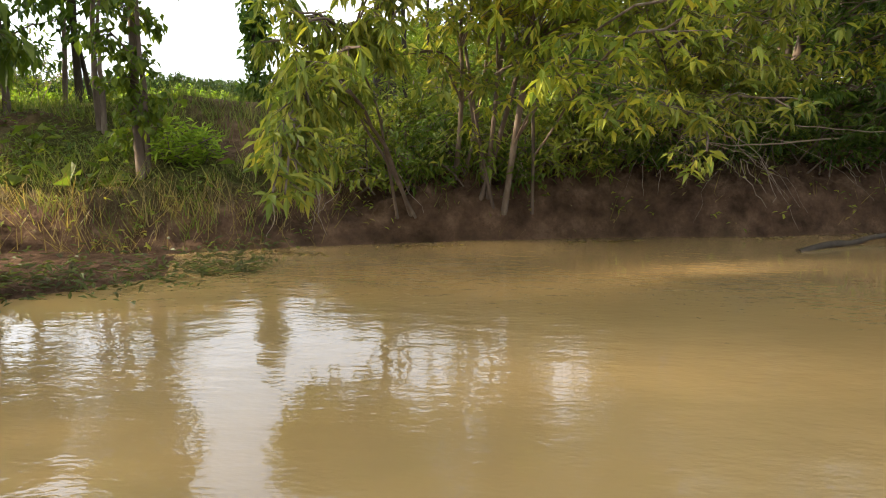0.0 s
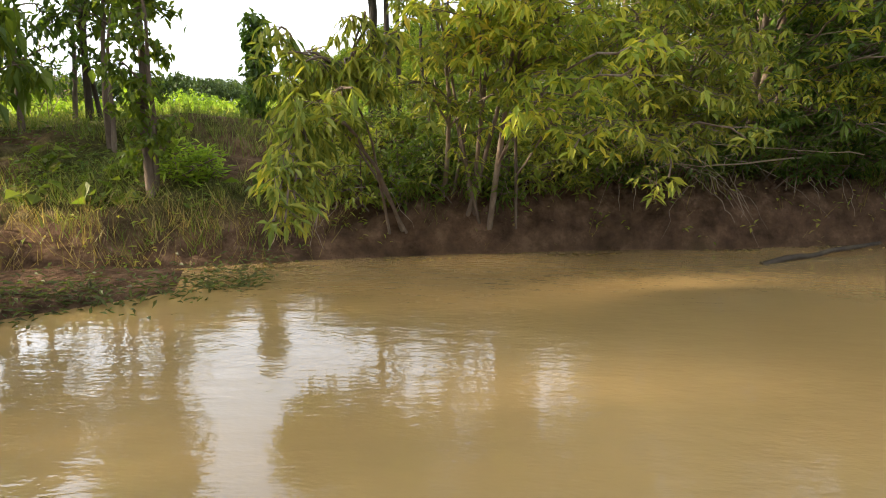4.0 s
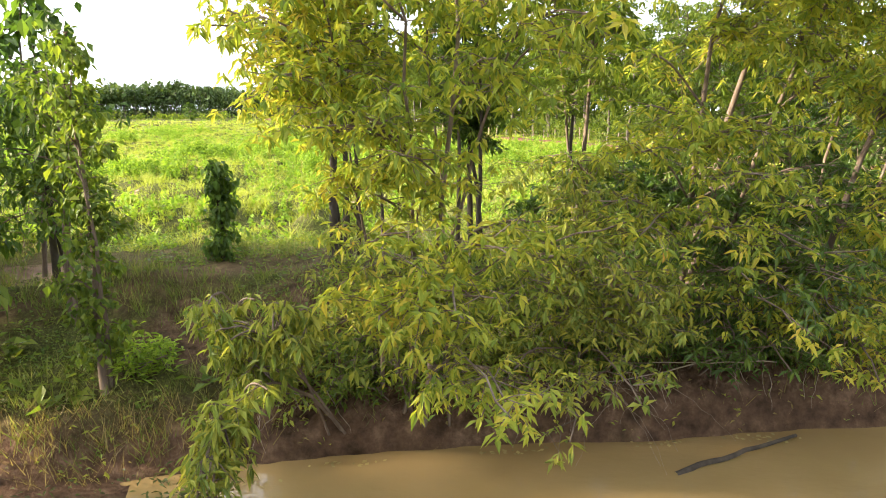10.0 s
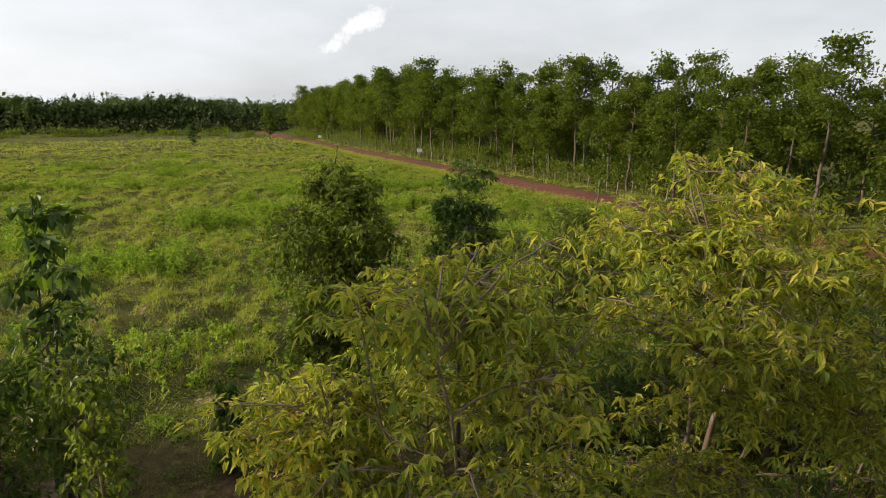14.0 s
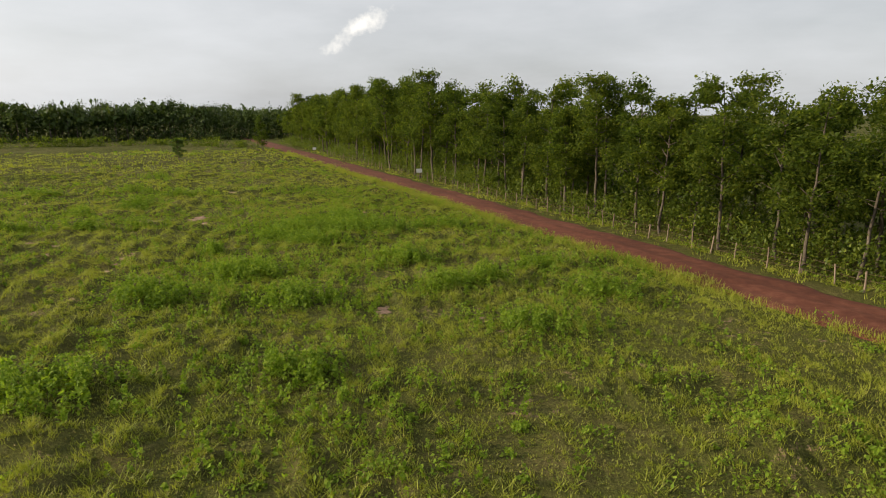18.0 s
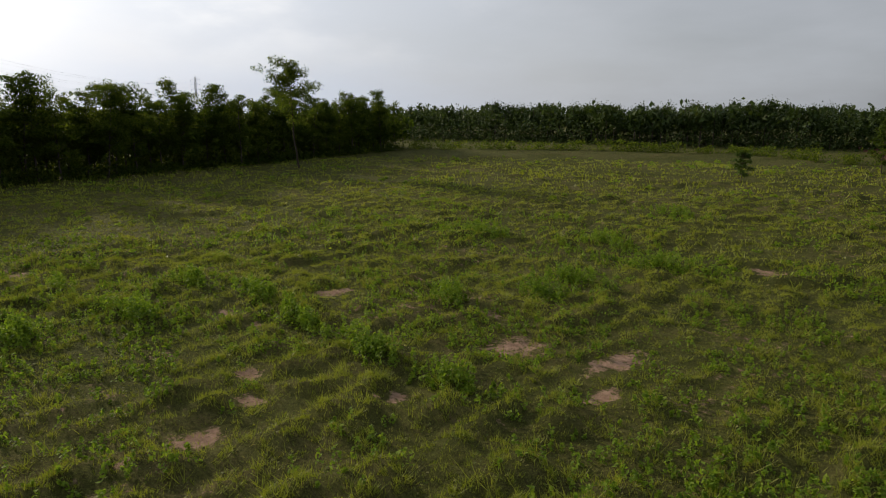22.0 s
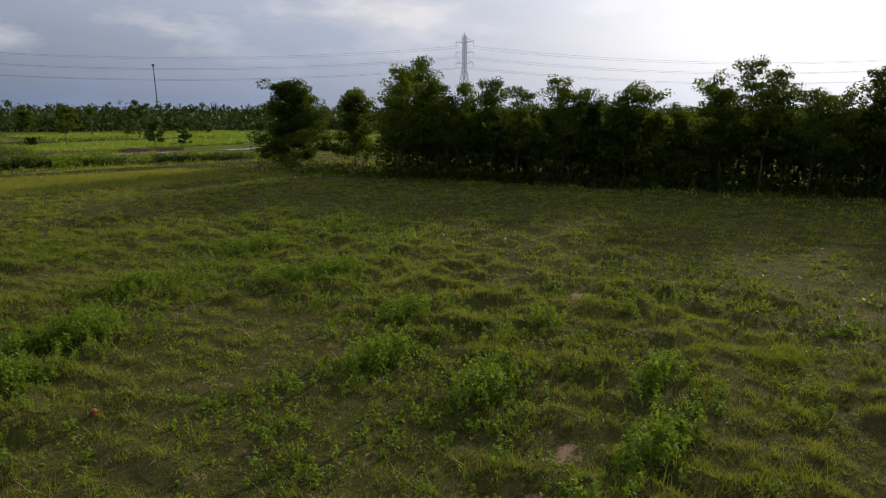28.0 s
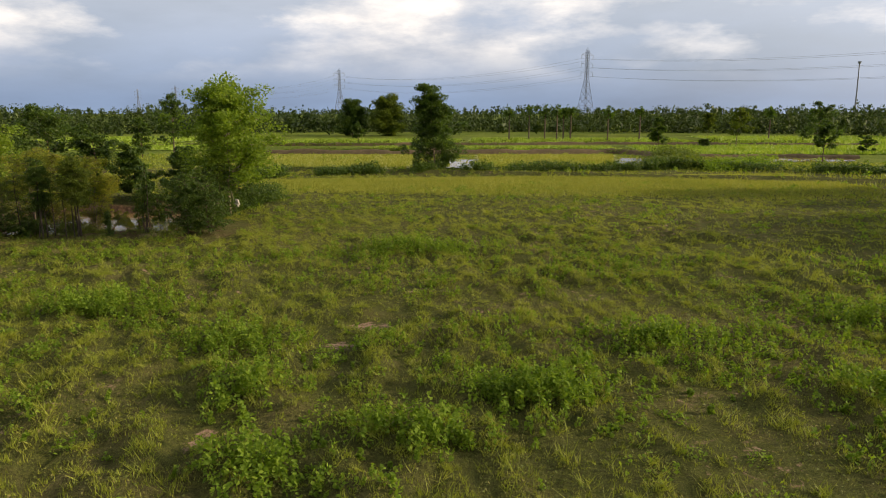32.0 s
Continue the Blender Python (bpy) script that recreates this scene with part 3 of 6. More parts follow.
# ---- trees of the pond's bank ----
def whorls(rng, at, per, length, width, droop=-0.5, spread=0.3, jitter=0.02):
    """Verts and triangles of long leaves that hang in whorls, `per` round each of the places."""
    n = len(at)
    yaw = (rng.uniform(0, 2 * np.pi, (n, 1)) + np.arange(per)[None] * 2 * np.pi / per + rng.normal(0, 0.3, (n, per))).ravel()
    at = np.repeat(np.asarray(at, float), per, axis=0) + rng.normal(0, jitter, (n * per, 3))
    size = np.repeat(rng.uniform(0.7, 1.2, n), per) * rng.uniform(0.75, 1.15, n * per)
    p = np.clip(np.repeat(rng.normal(droop, 0.25, n), per) + rng.normal(0, spread, n * per), -1.5, 1.2)
    d = np.stack([np.cos(p) * np.cos(yaw), np.cos(p) * np.sin(yaw), np.sin(p)], 1)
    s = np.stack([-np.sin(yaw), np.cos(yaw), rng.normal(0, 0.3, n * per)], 1)
    s /= np.linalg.norm(s, axis=1)[:, None]
    up = np.cross(d, s)
    ln, w = (length * size)[:, None], (width * size)[:, None]
    mid = at + d * ln * 0.5
    v = np.stack([at, mid + s * w * 0.5 + up * w * 0.16, at + d * ln - np.array([0, 0, 1.0]) * ln * 0.2, mid - s * w * 0.5 + up * w * 0.16], 1).reshape(-1, 3)
    f = np.array([[0, 2, 1], [0, 3, 2]])
    return v, (np.arange(n * per)[:, None, None] * 4 + f[None]).reshape(-1, 3)


def cloud(rng, n, centre, radii):
    """Ends of limbs scattered through the outer half of an ellipsoid."""
    u = rng.normal(0, 1, (n, 3))
    u *= (rng.uniform(0.35, 1.0, n) ** 0.5 / np.linalg.norm(u, axis=1))[:, None]
    return [tuple(p) for p in np.asarray(centre) + u * np.asarray(radii)]


def stem_lines(rng, foot, stems, limbs, r0, twigs=7, twig_len=0.9, rise=0.15, droop=-0.25):
    """Stems from the foot to their tips, limbs from the nearest fitting place of a stem to theirs, and side twigs. Gives the tubes and the places where leaves sit."""
    lines, spots, trunks = [], [], []
    foot = np.asarray(foot, float)
    t = np.linspace(0, 1, 10)[:, None]
    for k, tip in enumerate([*stems, *limbs]):
        tip = np.asarray(tip, float)
        limb = k >= len(stems)
        start, thick = foot + (np.array([rng.normal(0, 0.22), rng.normal(0, 0.08), 0]) if k else 0), r0 * (1.0 if k == 0 else rng.uniform(0.55, 0.85))
        if limb:
            q = np.concatenate([p[1:] for p in trunks])
            flat = np.hypot(q[:, 0] - tip[0], q[:, 1] - tip[1])
            start = q[np.argmin(flat + 1.6 * np.abs(tip[2] - q[:, 2] - 0.4 * flat))]
            thick = 0.009 + r0 * 0.08
        length = np.linalg.norm(tip - start) + 1e-6
        way = (tip - start) / length
        arch = np.array([0, 0, 1.0]) * rise * length * np.sin(np.pi * t) * (1 - abs(way[2]))
        w = np.cumsum(rng.normal(0, 0.014 * length, (10, 3)), axis=0)
        p = start + (tip - start) * t + arch + w * t
        lines.append((p, thick, 0.008))
        if not limb:
            trunks.append(p)
        for j in range(twigs if limb else twigs // 2 + 1):
            a = rng.uniform(0.45 if limb else 0.72, 1.0)
            yaw = rng.uniform(0, 2 * np.pi)
            d = np.array([np.cos(yaw), np.sin(yaw), rng.normal(0.15, 0.3)])
            q = bend(rng, p[int(a * 9)], d, twig_len * rng.uniform(0.4, 1.1) * (1.2 - 0.5 * a), droop * rng.uniform(0.2, 1.6), 0.12, 6)
            lines.append((q[[0, 2, 5]], 0.007, 0.003))
            spots.append(q[[3, 5]])
            for m in range(2):
                yaw += rng.uniform(-1.2, 1.2)
                q2 = bend(rng, q[rng.integers(2, 5)], [np.cos(yaw), np.sin(yaw), rng.normal(0, 0.25)], twig_len * 0.5, droop, 0.15, 4)
                lines.append((q2[[0, 3]], 0.004, 0.002))
                spots.append(q2[3:])
        spots.append(p[-1:])
    return lines, np.concatenate(spots)


def bank_tree(name, foot, stems, limbs, label, leaf, r0=0.07, seed=1, bark=BARK_GREY, per=7, length=0.125, width=0.044, droop=-0.45,
              twigs=6, twig_len=0.85, spread=0.32, jitter=0.02, twig_droop=-0.3, rise=0.15):
    """A tree with one mesh of stems and limbs and one crown of single leaves; stems and limbs end at places of the world."""
    rng = np.random.default_rng(seed)
    base = np.array([foot[0], foot[1], float(land(foot[0], foot[1])) - 0.05])
    root = thing(name, tuple(base), label, "tree")
    lines, spots = stem_lines(rng, (0, 0, 0), np.asarray(stems, float) - base, np.asarray(limbs, float) - base, r0, twigs, twig_len, rise, twig_droop)
    part("trunk", mesh_from("trunk", *join([tubes([l for l in lines if l[1] > 0.02], 8), tubes([l for l in lines if 0.0085 < l[1] <= 0.02], 5), tubes([l for l in lines if l[1] <= 0.0085], 3)]), bark, True), parent=root)
    part("crown", mesh_from("crown", *whorls(rng, spots, per, length, width, droop, spread, jitter), leaf), parent=root)
    return root


def fan(rng, n, low, high, reach, toward=(0, 0), squash=1.0):
    """Tips of limbs spread round a stem between two heights."""
    t = np.linspace(0, 1, n)
    yaw = rng.uniform(0, 2 * np.pi) + np.arange(n) * 2.4
    r = reach * rng.uniform(0.45, 1.0, n) * np.sqrt(np.clip(1.0 - (1.75 * (t - 0.45)) ** 2, 0.12, 1))
    return [(toward[0] * (1 - 0.5 * a) + k * math.cos(b), toward[1] * (1 - 0.5 * a) + k * math.sin(b) * squash, low + (high - low) * a) for a, b, k in zip(t, yaw, r)]


def round_limbs(rng, n, x, y, low, high, reach):
    return [(x + a, y + b, z) for a, b, z in fan(rng, n, low, high, reach)]


R = np.random.default_rng(4)
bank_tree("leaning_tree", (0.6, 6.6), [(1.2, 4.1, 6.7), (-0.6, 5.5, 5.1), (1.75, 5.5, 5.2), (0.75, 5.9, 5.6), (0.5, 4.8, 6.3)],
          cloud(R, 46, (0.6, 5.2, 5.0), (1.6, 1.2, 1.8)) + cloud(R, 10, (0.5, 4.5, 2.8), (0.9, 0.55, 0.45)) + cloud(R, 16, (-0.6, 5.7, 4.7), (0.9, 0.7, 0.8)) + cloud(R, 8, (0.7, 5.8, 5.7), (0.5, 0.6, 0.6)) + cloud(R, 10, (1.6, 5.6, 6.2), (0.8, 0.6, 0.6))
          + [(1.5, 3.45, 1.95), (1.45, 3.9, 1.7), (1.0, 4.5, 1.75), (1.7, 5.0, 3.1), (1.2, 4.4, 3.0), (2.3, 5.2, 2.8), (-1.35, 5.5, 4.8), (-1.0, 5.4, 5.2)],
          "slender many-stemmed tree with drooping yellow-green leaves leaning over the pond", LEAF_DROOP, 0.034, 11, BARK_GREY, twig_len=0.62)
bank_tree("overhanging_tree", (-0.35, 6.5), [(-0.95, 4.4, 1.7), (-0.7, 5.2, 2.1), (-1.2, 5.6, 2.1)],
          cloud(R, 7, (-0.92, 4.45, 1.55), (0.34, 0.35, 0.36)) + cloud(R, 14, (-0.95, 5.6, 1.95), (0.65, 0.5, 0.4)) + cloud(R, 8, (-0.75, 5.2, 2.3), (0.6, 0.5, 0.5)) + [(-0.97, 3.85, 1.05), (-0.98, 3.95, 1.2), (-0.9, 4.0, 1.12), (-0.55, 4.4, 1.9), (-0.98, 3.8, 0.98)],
          "low tree with drooping yellow-green leaves overhanging the water", LEAF_LOW_DIM, 0.022, 12, BARK_GREY, 6, 0.14, 0.042, -0.75, 3, 0.28, rise=0.3, twig_droop=-0.7)
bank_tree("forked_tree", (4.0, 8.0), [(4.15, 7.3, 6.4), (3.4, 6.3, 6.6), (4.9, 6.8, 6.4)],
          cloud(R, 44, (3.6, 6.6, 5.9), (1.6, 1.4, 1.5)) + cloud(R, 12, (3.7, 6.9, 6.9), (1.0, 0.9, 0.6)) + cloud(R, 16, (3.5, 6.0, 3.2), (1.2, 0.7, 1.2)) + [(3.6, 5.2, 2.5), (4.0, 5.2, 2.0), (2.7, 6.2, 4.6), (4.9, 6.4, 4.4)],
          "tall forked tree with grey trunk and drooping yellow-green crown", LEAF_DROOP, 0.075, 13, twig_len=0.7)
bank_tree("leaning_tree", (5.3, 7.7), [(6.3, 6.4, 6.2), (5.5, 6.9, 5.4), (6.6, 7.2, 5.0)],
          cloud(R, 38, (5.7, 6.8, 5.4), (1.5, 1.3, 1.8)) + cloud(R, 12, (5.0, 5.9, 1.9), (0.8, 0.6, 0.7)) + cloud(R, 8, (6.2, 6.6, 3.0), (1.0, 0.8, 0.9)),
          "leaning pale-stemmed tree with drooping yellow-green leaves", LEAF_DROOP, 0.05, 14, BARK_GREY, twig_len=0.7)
bank_tree("bank_tree", (7.4, 8.4), [(7.4, 7.9, 5.8), (8.2, 8.2, 5.0)], cloud(R, 30, (7.5, 7.9, 4.2), (1.7, 1.3, 2.2)),
          "tree with dark green leaves at the end of the bank", LEAF_DARK, 0.065, 17, twig_len=1.0)
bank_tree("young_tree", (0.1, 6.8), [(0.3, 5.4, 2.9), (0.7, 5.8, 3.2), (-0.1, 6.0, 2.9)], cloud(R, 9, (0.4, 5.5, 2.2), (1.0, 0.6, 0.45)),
          "young tree with drooping green leaves over the water", LEAF_LOW_DIM, 0.03, 31, twig_len=0.5)
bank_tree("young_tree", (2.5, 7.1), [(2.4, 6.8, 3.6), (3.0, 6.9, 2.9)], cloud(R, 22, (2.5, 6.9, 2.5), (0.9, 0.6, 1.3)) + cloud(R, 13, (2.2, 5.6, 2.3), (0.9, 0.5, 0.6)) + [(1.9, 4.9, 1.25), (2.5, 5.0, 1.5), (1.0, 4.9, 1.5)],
          "young tree with dense green drooping leaves over the bank", LEAF_LOW_DIM, 0.035, 15, twig_len=0.7)
# its dark leaf colour stands in for shade from the crowns above
bank_tree("young_tree", (4.5, 7.9), [(4.5, 7.4, 3.2)], cloud(R, 24, (4.6, 7.3, 2.5), (1.3, 0.6, 1.4)) + cloud(R, 13, (4.3, 5.9, 2.3), (1.0, 0.5, 0.7)),
          "young tree with drooping leaves darkened as if shaded, over the bank", LEAF_DARK, 0.04, 16, twig_len=0.8)
bank_tree("slim_tree", (2.9, 9.6), [(2.9, 9.4, 6.4), (2.3, 9.5, 5.6)], cloud(R, 22, (2.6, 9.4, 5.1), (1.0, 0.9, 1.6)), "slim tree with green leaves behind the bank", LEAF_GREEN, 0.05, 18, twig_len=0.6)
bank_tree("slim_tree", (4.9, 9.9), [(4.9, 9.9, 5.2)], cloud(R, 20, (4.9, 9.8, 4.0), (1.2, 1.0, 1.7)), "slim tree with green leaves behind the bank", LEAF_GREEN, 0.05, 20, twig_len=0.7)
bank_tree("slim_tree", (6.6, 10.6), [(6.6, 10.6, 5.6)], cloud(R, 18, (6.6, 10.6, 4.2), (1.4, 1.2, 1.6)), "slim tree with dark green leaves at the meadow's edge", LEAF_DARK, 0.055, 19)
bank_tree("round_tree", (-1.1, 10.6), [(-1.1, 10.6, 7.1), (-0.8, 10.6, 6.4), (-1.4, 10.5, 6.0)], cloud(R, 52, (-1.1, 10.6, 5.4), (1.05, 1.05, 1.8)), "compact round tree with dense dark green leaves", LEAF_GREEN, 0.082, 21, BARK_DARK, 7, 0.115, 0.055, -0.4, 9, 0.5, 0.4, 0.04)
bank_tree("round_tree", (1.3, 11.1), [(1.3, 11.1, 6.8), (1.1, 11.0, 6.0)], cloud(R, 32, (1.3, 11.1, 5.1), (0.62, 0.62, 1.8)), "narrow dark green leafy tree behind the bank", LEAF_DARK, 0.06, 22, BARK_DARK, 7, 0.115, 0.055, -0.4, 9, 0.42, 0.4, 0.04)
bank_tree("vine_tree", (-3.16, 6.72), [(-3.12, 6.72, 4.6), (-3.0, 6.6, 3.6)], round_limbs(R, 24, -3.15, 6.7, 1.35, 4.9, 0.26), "slim tree wrapped in broad-leaved climbing vine", LEAF_GREEN, 0.06, 23, BARK_GREY, 4, 0.11, 0.08, -0.7, 4, 0.26, 0.4, 0.05)
bank_tree("vine_clad_tree", (-2.95, 10.35), [(-2.95, 10.35, 3.1)], round_limbs(R, 9, -2.95, 10.35, 1.7, 3.2, 0.14), "bare trunk hung thickly with dark climbing vine", LEAF_DARK, 0.07, 24, BARK_DARK, 4, 0.13, 0.10, -0.9, 5, 0.2, 0.4, 0.05)
bank_tree("thin_tree", (-4.22, 8.0), [(-4.2, 8.05, 4.2), (-4.0, 8.0, 3.6)], round_limbs(R, 10, -4.3, 8.1, 3.0, 4.6, 0.6), "thin tree with broad leaves on the bank", LEAF_GREEN, 0.045, 25, BARK_GREY, 3, 0.15, 0.09, -0.6, 4, 0.4, 0.4, 0.06)
bank_tree("thin_tree", (-4.98, 9.0), [(-4.85, 9.0, 5.0), (-5.2, 9.1, 4.6)], round_limbs(R, 14, -4.9, 9.0, 2.9, 4.9, 0.85), "thin tree with vine and broad leaves on the bank", LEAF_DARK, 0.06, 26, BARK_DARK, 4, 0.16, 0.09, -0.6, 4, 0.5, 0.4, 0.06)
bank_tree("teak_tree", (-5.55, 9.6), [(-5.3, 9.9, 6.4)], round_limbs(R, 8, -5.35, 9.85, 4.7, 6.5, 0.6), "thin teak tree with few large drooping leaves", LEAF_DARK, 0.04, 27, BARK_GREY, 3, 0.24, 0.15, -0.7, 3, 0.3, 0.4, 0.06)
bank_tree("thin_tree", (-5.6, 8.4), [(-5.55, 8.6, 4.2)], round_limbs(R, 12, -5.6, 8.6, 2.3, 4.2, 0.8), "dark leafy tree among thin trunks on the bank", LEAF_DARK, 0.05, 28, BARK_GREY, 4, 0.17, 0.085, -0.6, 4, 0.5, 0.4, 0.06)
bank_tree("broad_leaved_tree", (-4.9, 6.6), [(-4.4, 6.2, 2.6), (-4.7, 6.3, 3.0)], round_limbs(R, 6, -4.5, 6.2, 2.0, 3.0, 0.4), "young tree with large hanging green leaves", LEAF_GREEN, 0.03, 29, BARK_GREY, 3, 0.24, 0.10, -0.9, 4, 0.3, 0.4, 0.06)
for k, (x, y, h, r) in enumerate([(-8.2, 9.6, 4.4, 1.7), (-7.3, 5.0, 4.3, 1.5), (-7.8, 2.8, 4.6, 1.6), (-6.4, 0.6, 3.6, 1.2), (-6.2, -1.9, 3.4, 1.2), (-7.4, 7.3, 3.6, 1.2), (-9.6, 9.4, 3.8, 1.9), (10.5, 9.5, 5.4, 2.2), (13.5, 8.0, 5.0, 2.2), (-6.6, -4.2, 4.6, 2.0)]):
    bank_tree("side_tree", (x, y), [(x + 0.1, y, FIELD + h)], round_limbs(R, 20, x, y, FIELD + h * 0.2, FIELD + h, r), "bushy dark green tree beside the pond", LEAF_DARK, 0.05, 130 + k, BARK_GREY, 6, 0.20, 0.10, -0.4, 7, 0.8)
for k, (x, y, h, r) in enumerate([(-0.66, 10.7, 4.6, 0.05), (-0.28, 11.0, 4.4, 0.035), (1.03, 10.2, 4.4, 0.045), (1.4, 10.5, 4.5, 0.05), (2.95, 10.9, 4.6, 0.05), (5.2, 12.0, 4.6, 0.06)]):
    bank_tree("straight_tree", (x, y), [(x + 0.05, y, FIELD + h)], round_limbs(R, 8, x, y, FIELD + h * 0.62, FIELD + h, 0.7), "straight dark-trunked young tree behind the bank", LEAF_GREEN, r, 40 + k, BARK_DARK, 5, 0.12, 0.05, -0.5, 5, 0.6)


def shrub(name, x, y, h, reach, label, leaf, seed, n=7, per=5, length=0.12, width=0.05, droop=-0.2, category="shrub"):
    rng = np.random.default_rng(seed)
    root = thing(name, (x, y, float(land(x, y)) - 0.03), label, category)
    lines, spots = stem_lines(rng, (0, 0, 0), fan(rng, n, h * 0.35, h, reach), [], 0.014, 9, reach * 0.6)
    part("stem", mesh_from("stem", *tubes(lines, 3), BARK_GREY, True), parent=root)
    part("foliage", mesh_from("foliage", *leaves(rng, spots, per, length, width, droop, 0.4, 0.05), leaf), parent=root)
    return root


# right-hand shrubs take dark leaves to paint in shade under the canopy
for k, (x, y, h, r) in enumerate([(-0.9, 0.45, 0.55, 0.5), (-0.3, 0.4, 0.6, 0.5), (0.2, 0.4, 0.6, 0.55), (0.75, 0.3, 0.5, 0.5), (1.3, 0.3, 0.6, 0.55), (1.8, 0.35, 0.75, 0.6), (2.4, 0.4, 0.8, 0.7), (3.2, 0.45, 0.9, 0.7), (4.0, 0.4, 0.9, 0.7), (4.8, 0.5, 0.9, 0.7), (5.6, 0.5, 1.0, 0.8), (6.6, 0.6, 1.0, 0.8)]):
    shrub("bank_shrub", x, float(shore(np.array([x]))[0]) + y, h, r, "leafy shrub drooping over the cut bank", LEAF_DARK if x > 2 else LEAF_GREEN if k % 2 else LEAF_LOW_DIM, 150 + k, 6, 4, 0.12, 0.04, -0.4)


def broadleaf(x, y, seed):
    rng = np.random.default_rng(seed)
    root = thing("broadleaf_plant", (x, y, float(land(x, y)) - 0.02), "low plant with a few broad green leaves on the bank", "plant")
    lines = [(bend(rng, (0, 0, 0), (rng.normal(0, 0.7), rng.normal(0, 0.7), 0.8), rng.uniform(0.2, 0.42), -0.2, 0.08, 5), 0.008, 0.004) for k in range(11)]
    part("stem", mesh_from("stem", *tubes(lines, 5), LEAF_GREEN, True), parent=root)
    part("foliage", mesh_from("foliage", *leaves(rng, np.array([l[0][-1] for l in lines]), 1, 0.22, 0.16, -0.15, 0.3, 0.01), LEAF_GREEN), parent=root)


shrub("fern_bush", -2.75, 7.05, 0.5, 0.36, "bright green feathery bush on the bank", LEAF_BRIGHT, 61, 9, 4, 0.13, 0.034, 0.3)
# dark leaves on the right again put the canopy's shade into the colour
for k, (x, y, h, r) in enumerate([(-0.9, 7.4, 0.7, 0.6), (0.1, 7.5, 0.8, 0.6), (1.3, 7.3, 1.0, 0.7), (2.0, 8.0, 1.3, 0.8), (-0.4, 8.6, 0.9, 0.7), (1.0, 8.6, 1.2, 0.9), (3.2, 8.2, 1.4, 0.9), (5.2, 8.6, 1.6, 1.0), (6.2, 8.4, 1.6, 1.0),
                                  (3.8, 9.2, 1.4, 0.9), (-6.6, 8.3, 0.8, 0.6), (-7.4, 11.4, 1.6, 1.2)]):
    shrub("undergrowth", x, y, h, r, "leafy green undergrowth shrub on the bank", LEAF_DARK if x > 1.5 else LEAF_GREEN if k % 2 else LEAF_LOW_DIM, 70 + k, 8, 6, 0.12, 0.045, -0.4)
for k, (x, y, h, r) in enumerate([(4.2, 11.0, 2.2, 1.2), (5.8, 11.6, 2.6, 1.4), (7.4, 11.2, 2.8, 1.5), (8.8, 10.6, 3.0, 1.5), (2.6, 10.6, 1.5, 0.9), (4.4, 12.6, 1.7, 1.2), (8.8, 12.4, 3.2, 1.6), (10.8, 11.6, 3.4, 1.7)]):
    shrub("dark_shrub", x, y, h, r, "tall dark green shrub on the meadow side of the bank", LEAF_DARK, 170 + k, 14, 8, 0.15, 0.07, -0.3)
for k, (x, y) in enumerate([(-3.7, 6.6), (-4.3, 6.4), (-3.5, 7.2), (-4.6, 7.2), (-2.0, 7.0)]):
    broadleaf(x, y, 90 + k)


def bare_branch():
    rng = np.random.default_rng(3)
    root = thing("fallen_branch", (2.2, 5.95, 1.22), "bare pale fallen branch with curling twigs over the water", "branch")
    lines = [(bend(rng, (1.9, 0.9, 0.0), (-1, -0.4, 0.0), 2.0, 0.0, 0.08, 10), 0.010, 0.004), (bend(rng, (2.4, 0.6, 0.05), (-1, -0.25, 0.05), 1.7, 0.0, 0.1, 10), 0.007, 0.003)]
    for k in range(15):
        s = (rng.uniform(-0.2, 0.9), rng.uniform(0.0, 0.45), rng.uniform(-0.05, 0.1))
        lines.append((bend(rng, s, (rng.uniform(-0.5, 0.9), -0.35, rng.uniform(0.0, 0.35)), rng.uniform(0.5, 1.2), -rng.uniform(0.5, 1.0), 0.3, 14), 0.0028, 0.001))
    for one in lines:
        part("twig", mesh_from("twig", *tubes([one], 5), TWIG, True), parent=root)


bare_branch()


def floating_leaves():
    rng = np.random.default_rng(19)
    for x, y, n in ((-1.35, 5.85, 30), (-0.2, 6.2, 14), (1.6, 6.45, 18), (3.4, 6.65, 16), (4.6, 6.8, 22), (-2.0, 5.5, 18)):
        at = np.stack([x + rng.normal(0, 0.22, n), y + rng.normal(0, 0.05, n), np.full(n, 0.006)], 1)
        v, f = flat_leaves(rng, at, 1, 0.07, 0.0, 0.08)
        v[:, 2] = WATERLINE + 0.004 + 0.15 * np.abs(v[:, 2])
        tagged(new("floating_leaves", mesh_from("floating_leaves", v, f, DRY)), "dead brown leaves floating by the bank", "leaf litter", kind="stuff")


floating_leaves()


def bank_roots():
    rng = np.random.default_rng(8)
    for k in range(22):
        x = rng.uniform(-1.8, 7.0)
        y = float(shore(np.array([x]))[0]) + 0.2
        z = float(land(x, y))
        me = mesh_from("root", *tubes([(bend(rng, (0, 0, 0.32), (rng.normal(0, 0.4), -0.35, -0.9), rng.uniform(0.3, 0.7), 0.1, 0.3, 7), 0.005, 0.002)], 5), TWIG, True)
        ob = new("hanging_root", me)
        ob.location = (x, y, z)
        tagged(ob, "thin dry root hanging from the cut bank", "root", "roots of the bank")
    ob = new("sunken_log", mesh_from("log", *tubes([(bend(rng, (0, 0, 0), (1, 0.42, 0.02), 1.8, 0.0, 0.06, 12), 0.035, 0.02)], 9), BARK_DARK, True))
    ob.location = (3.35, 6.0, WATERLINE - 0.012)
    tagged(ob, "dark half-sunken log lying in muddy water", "log")


bank_roots()


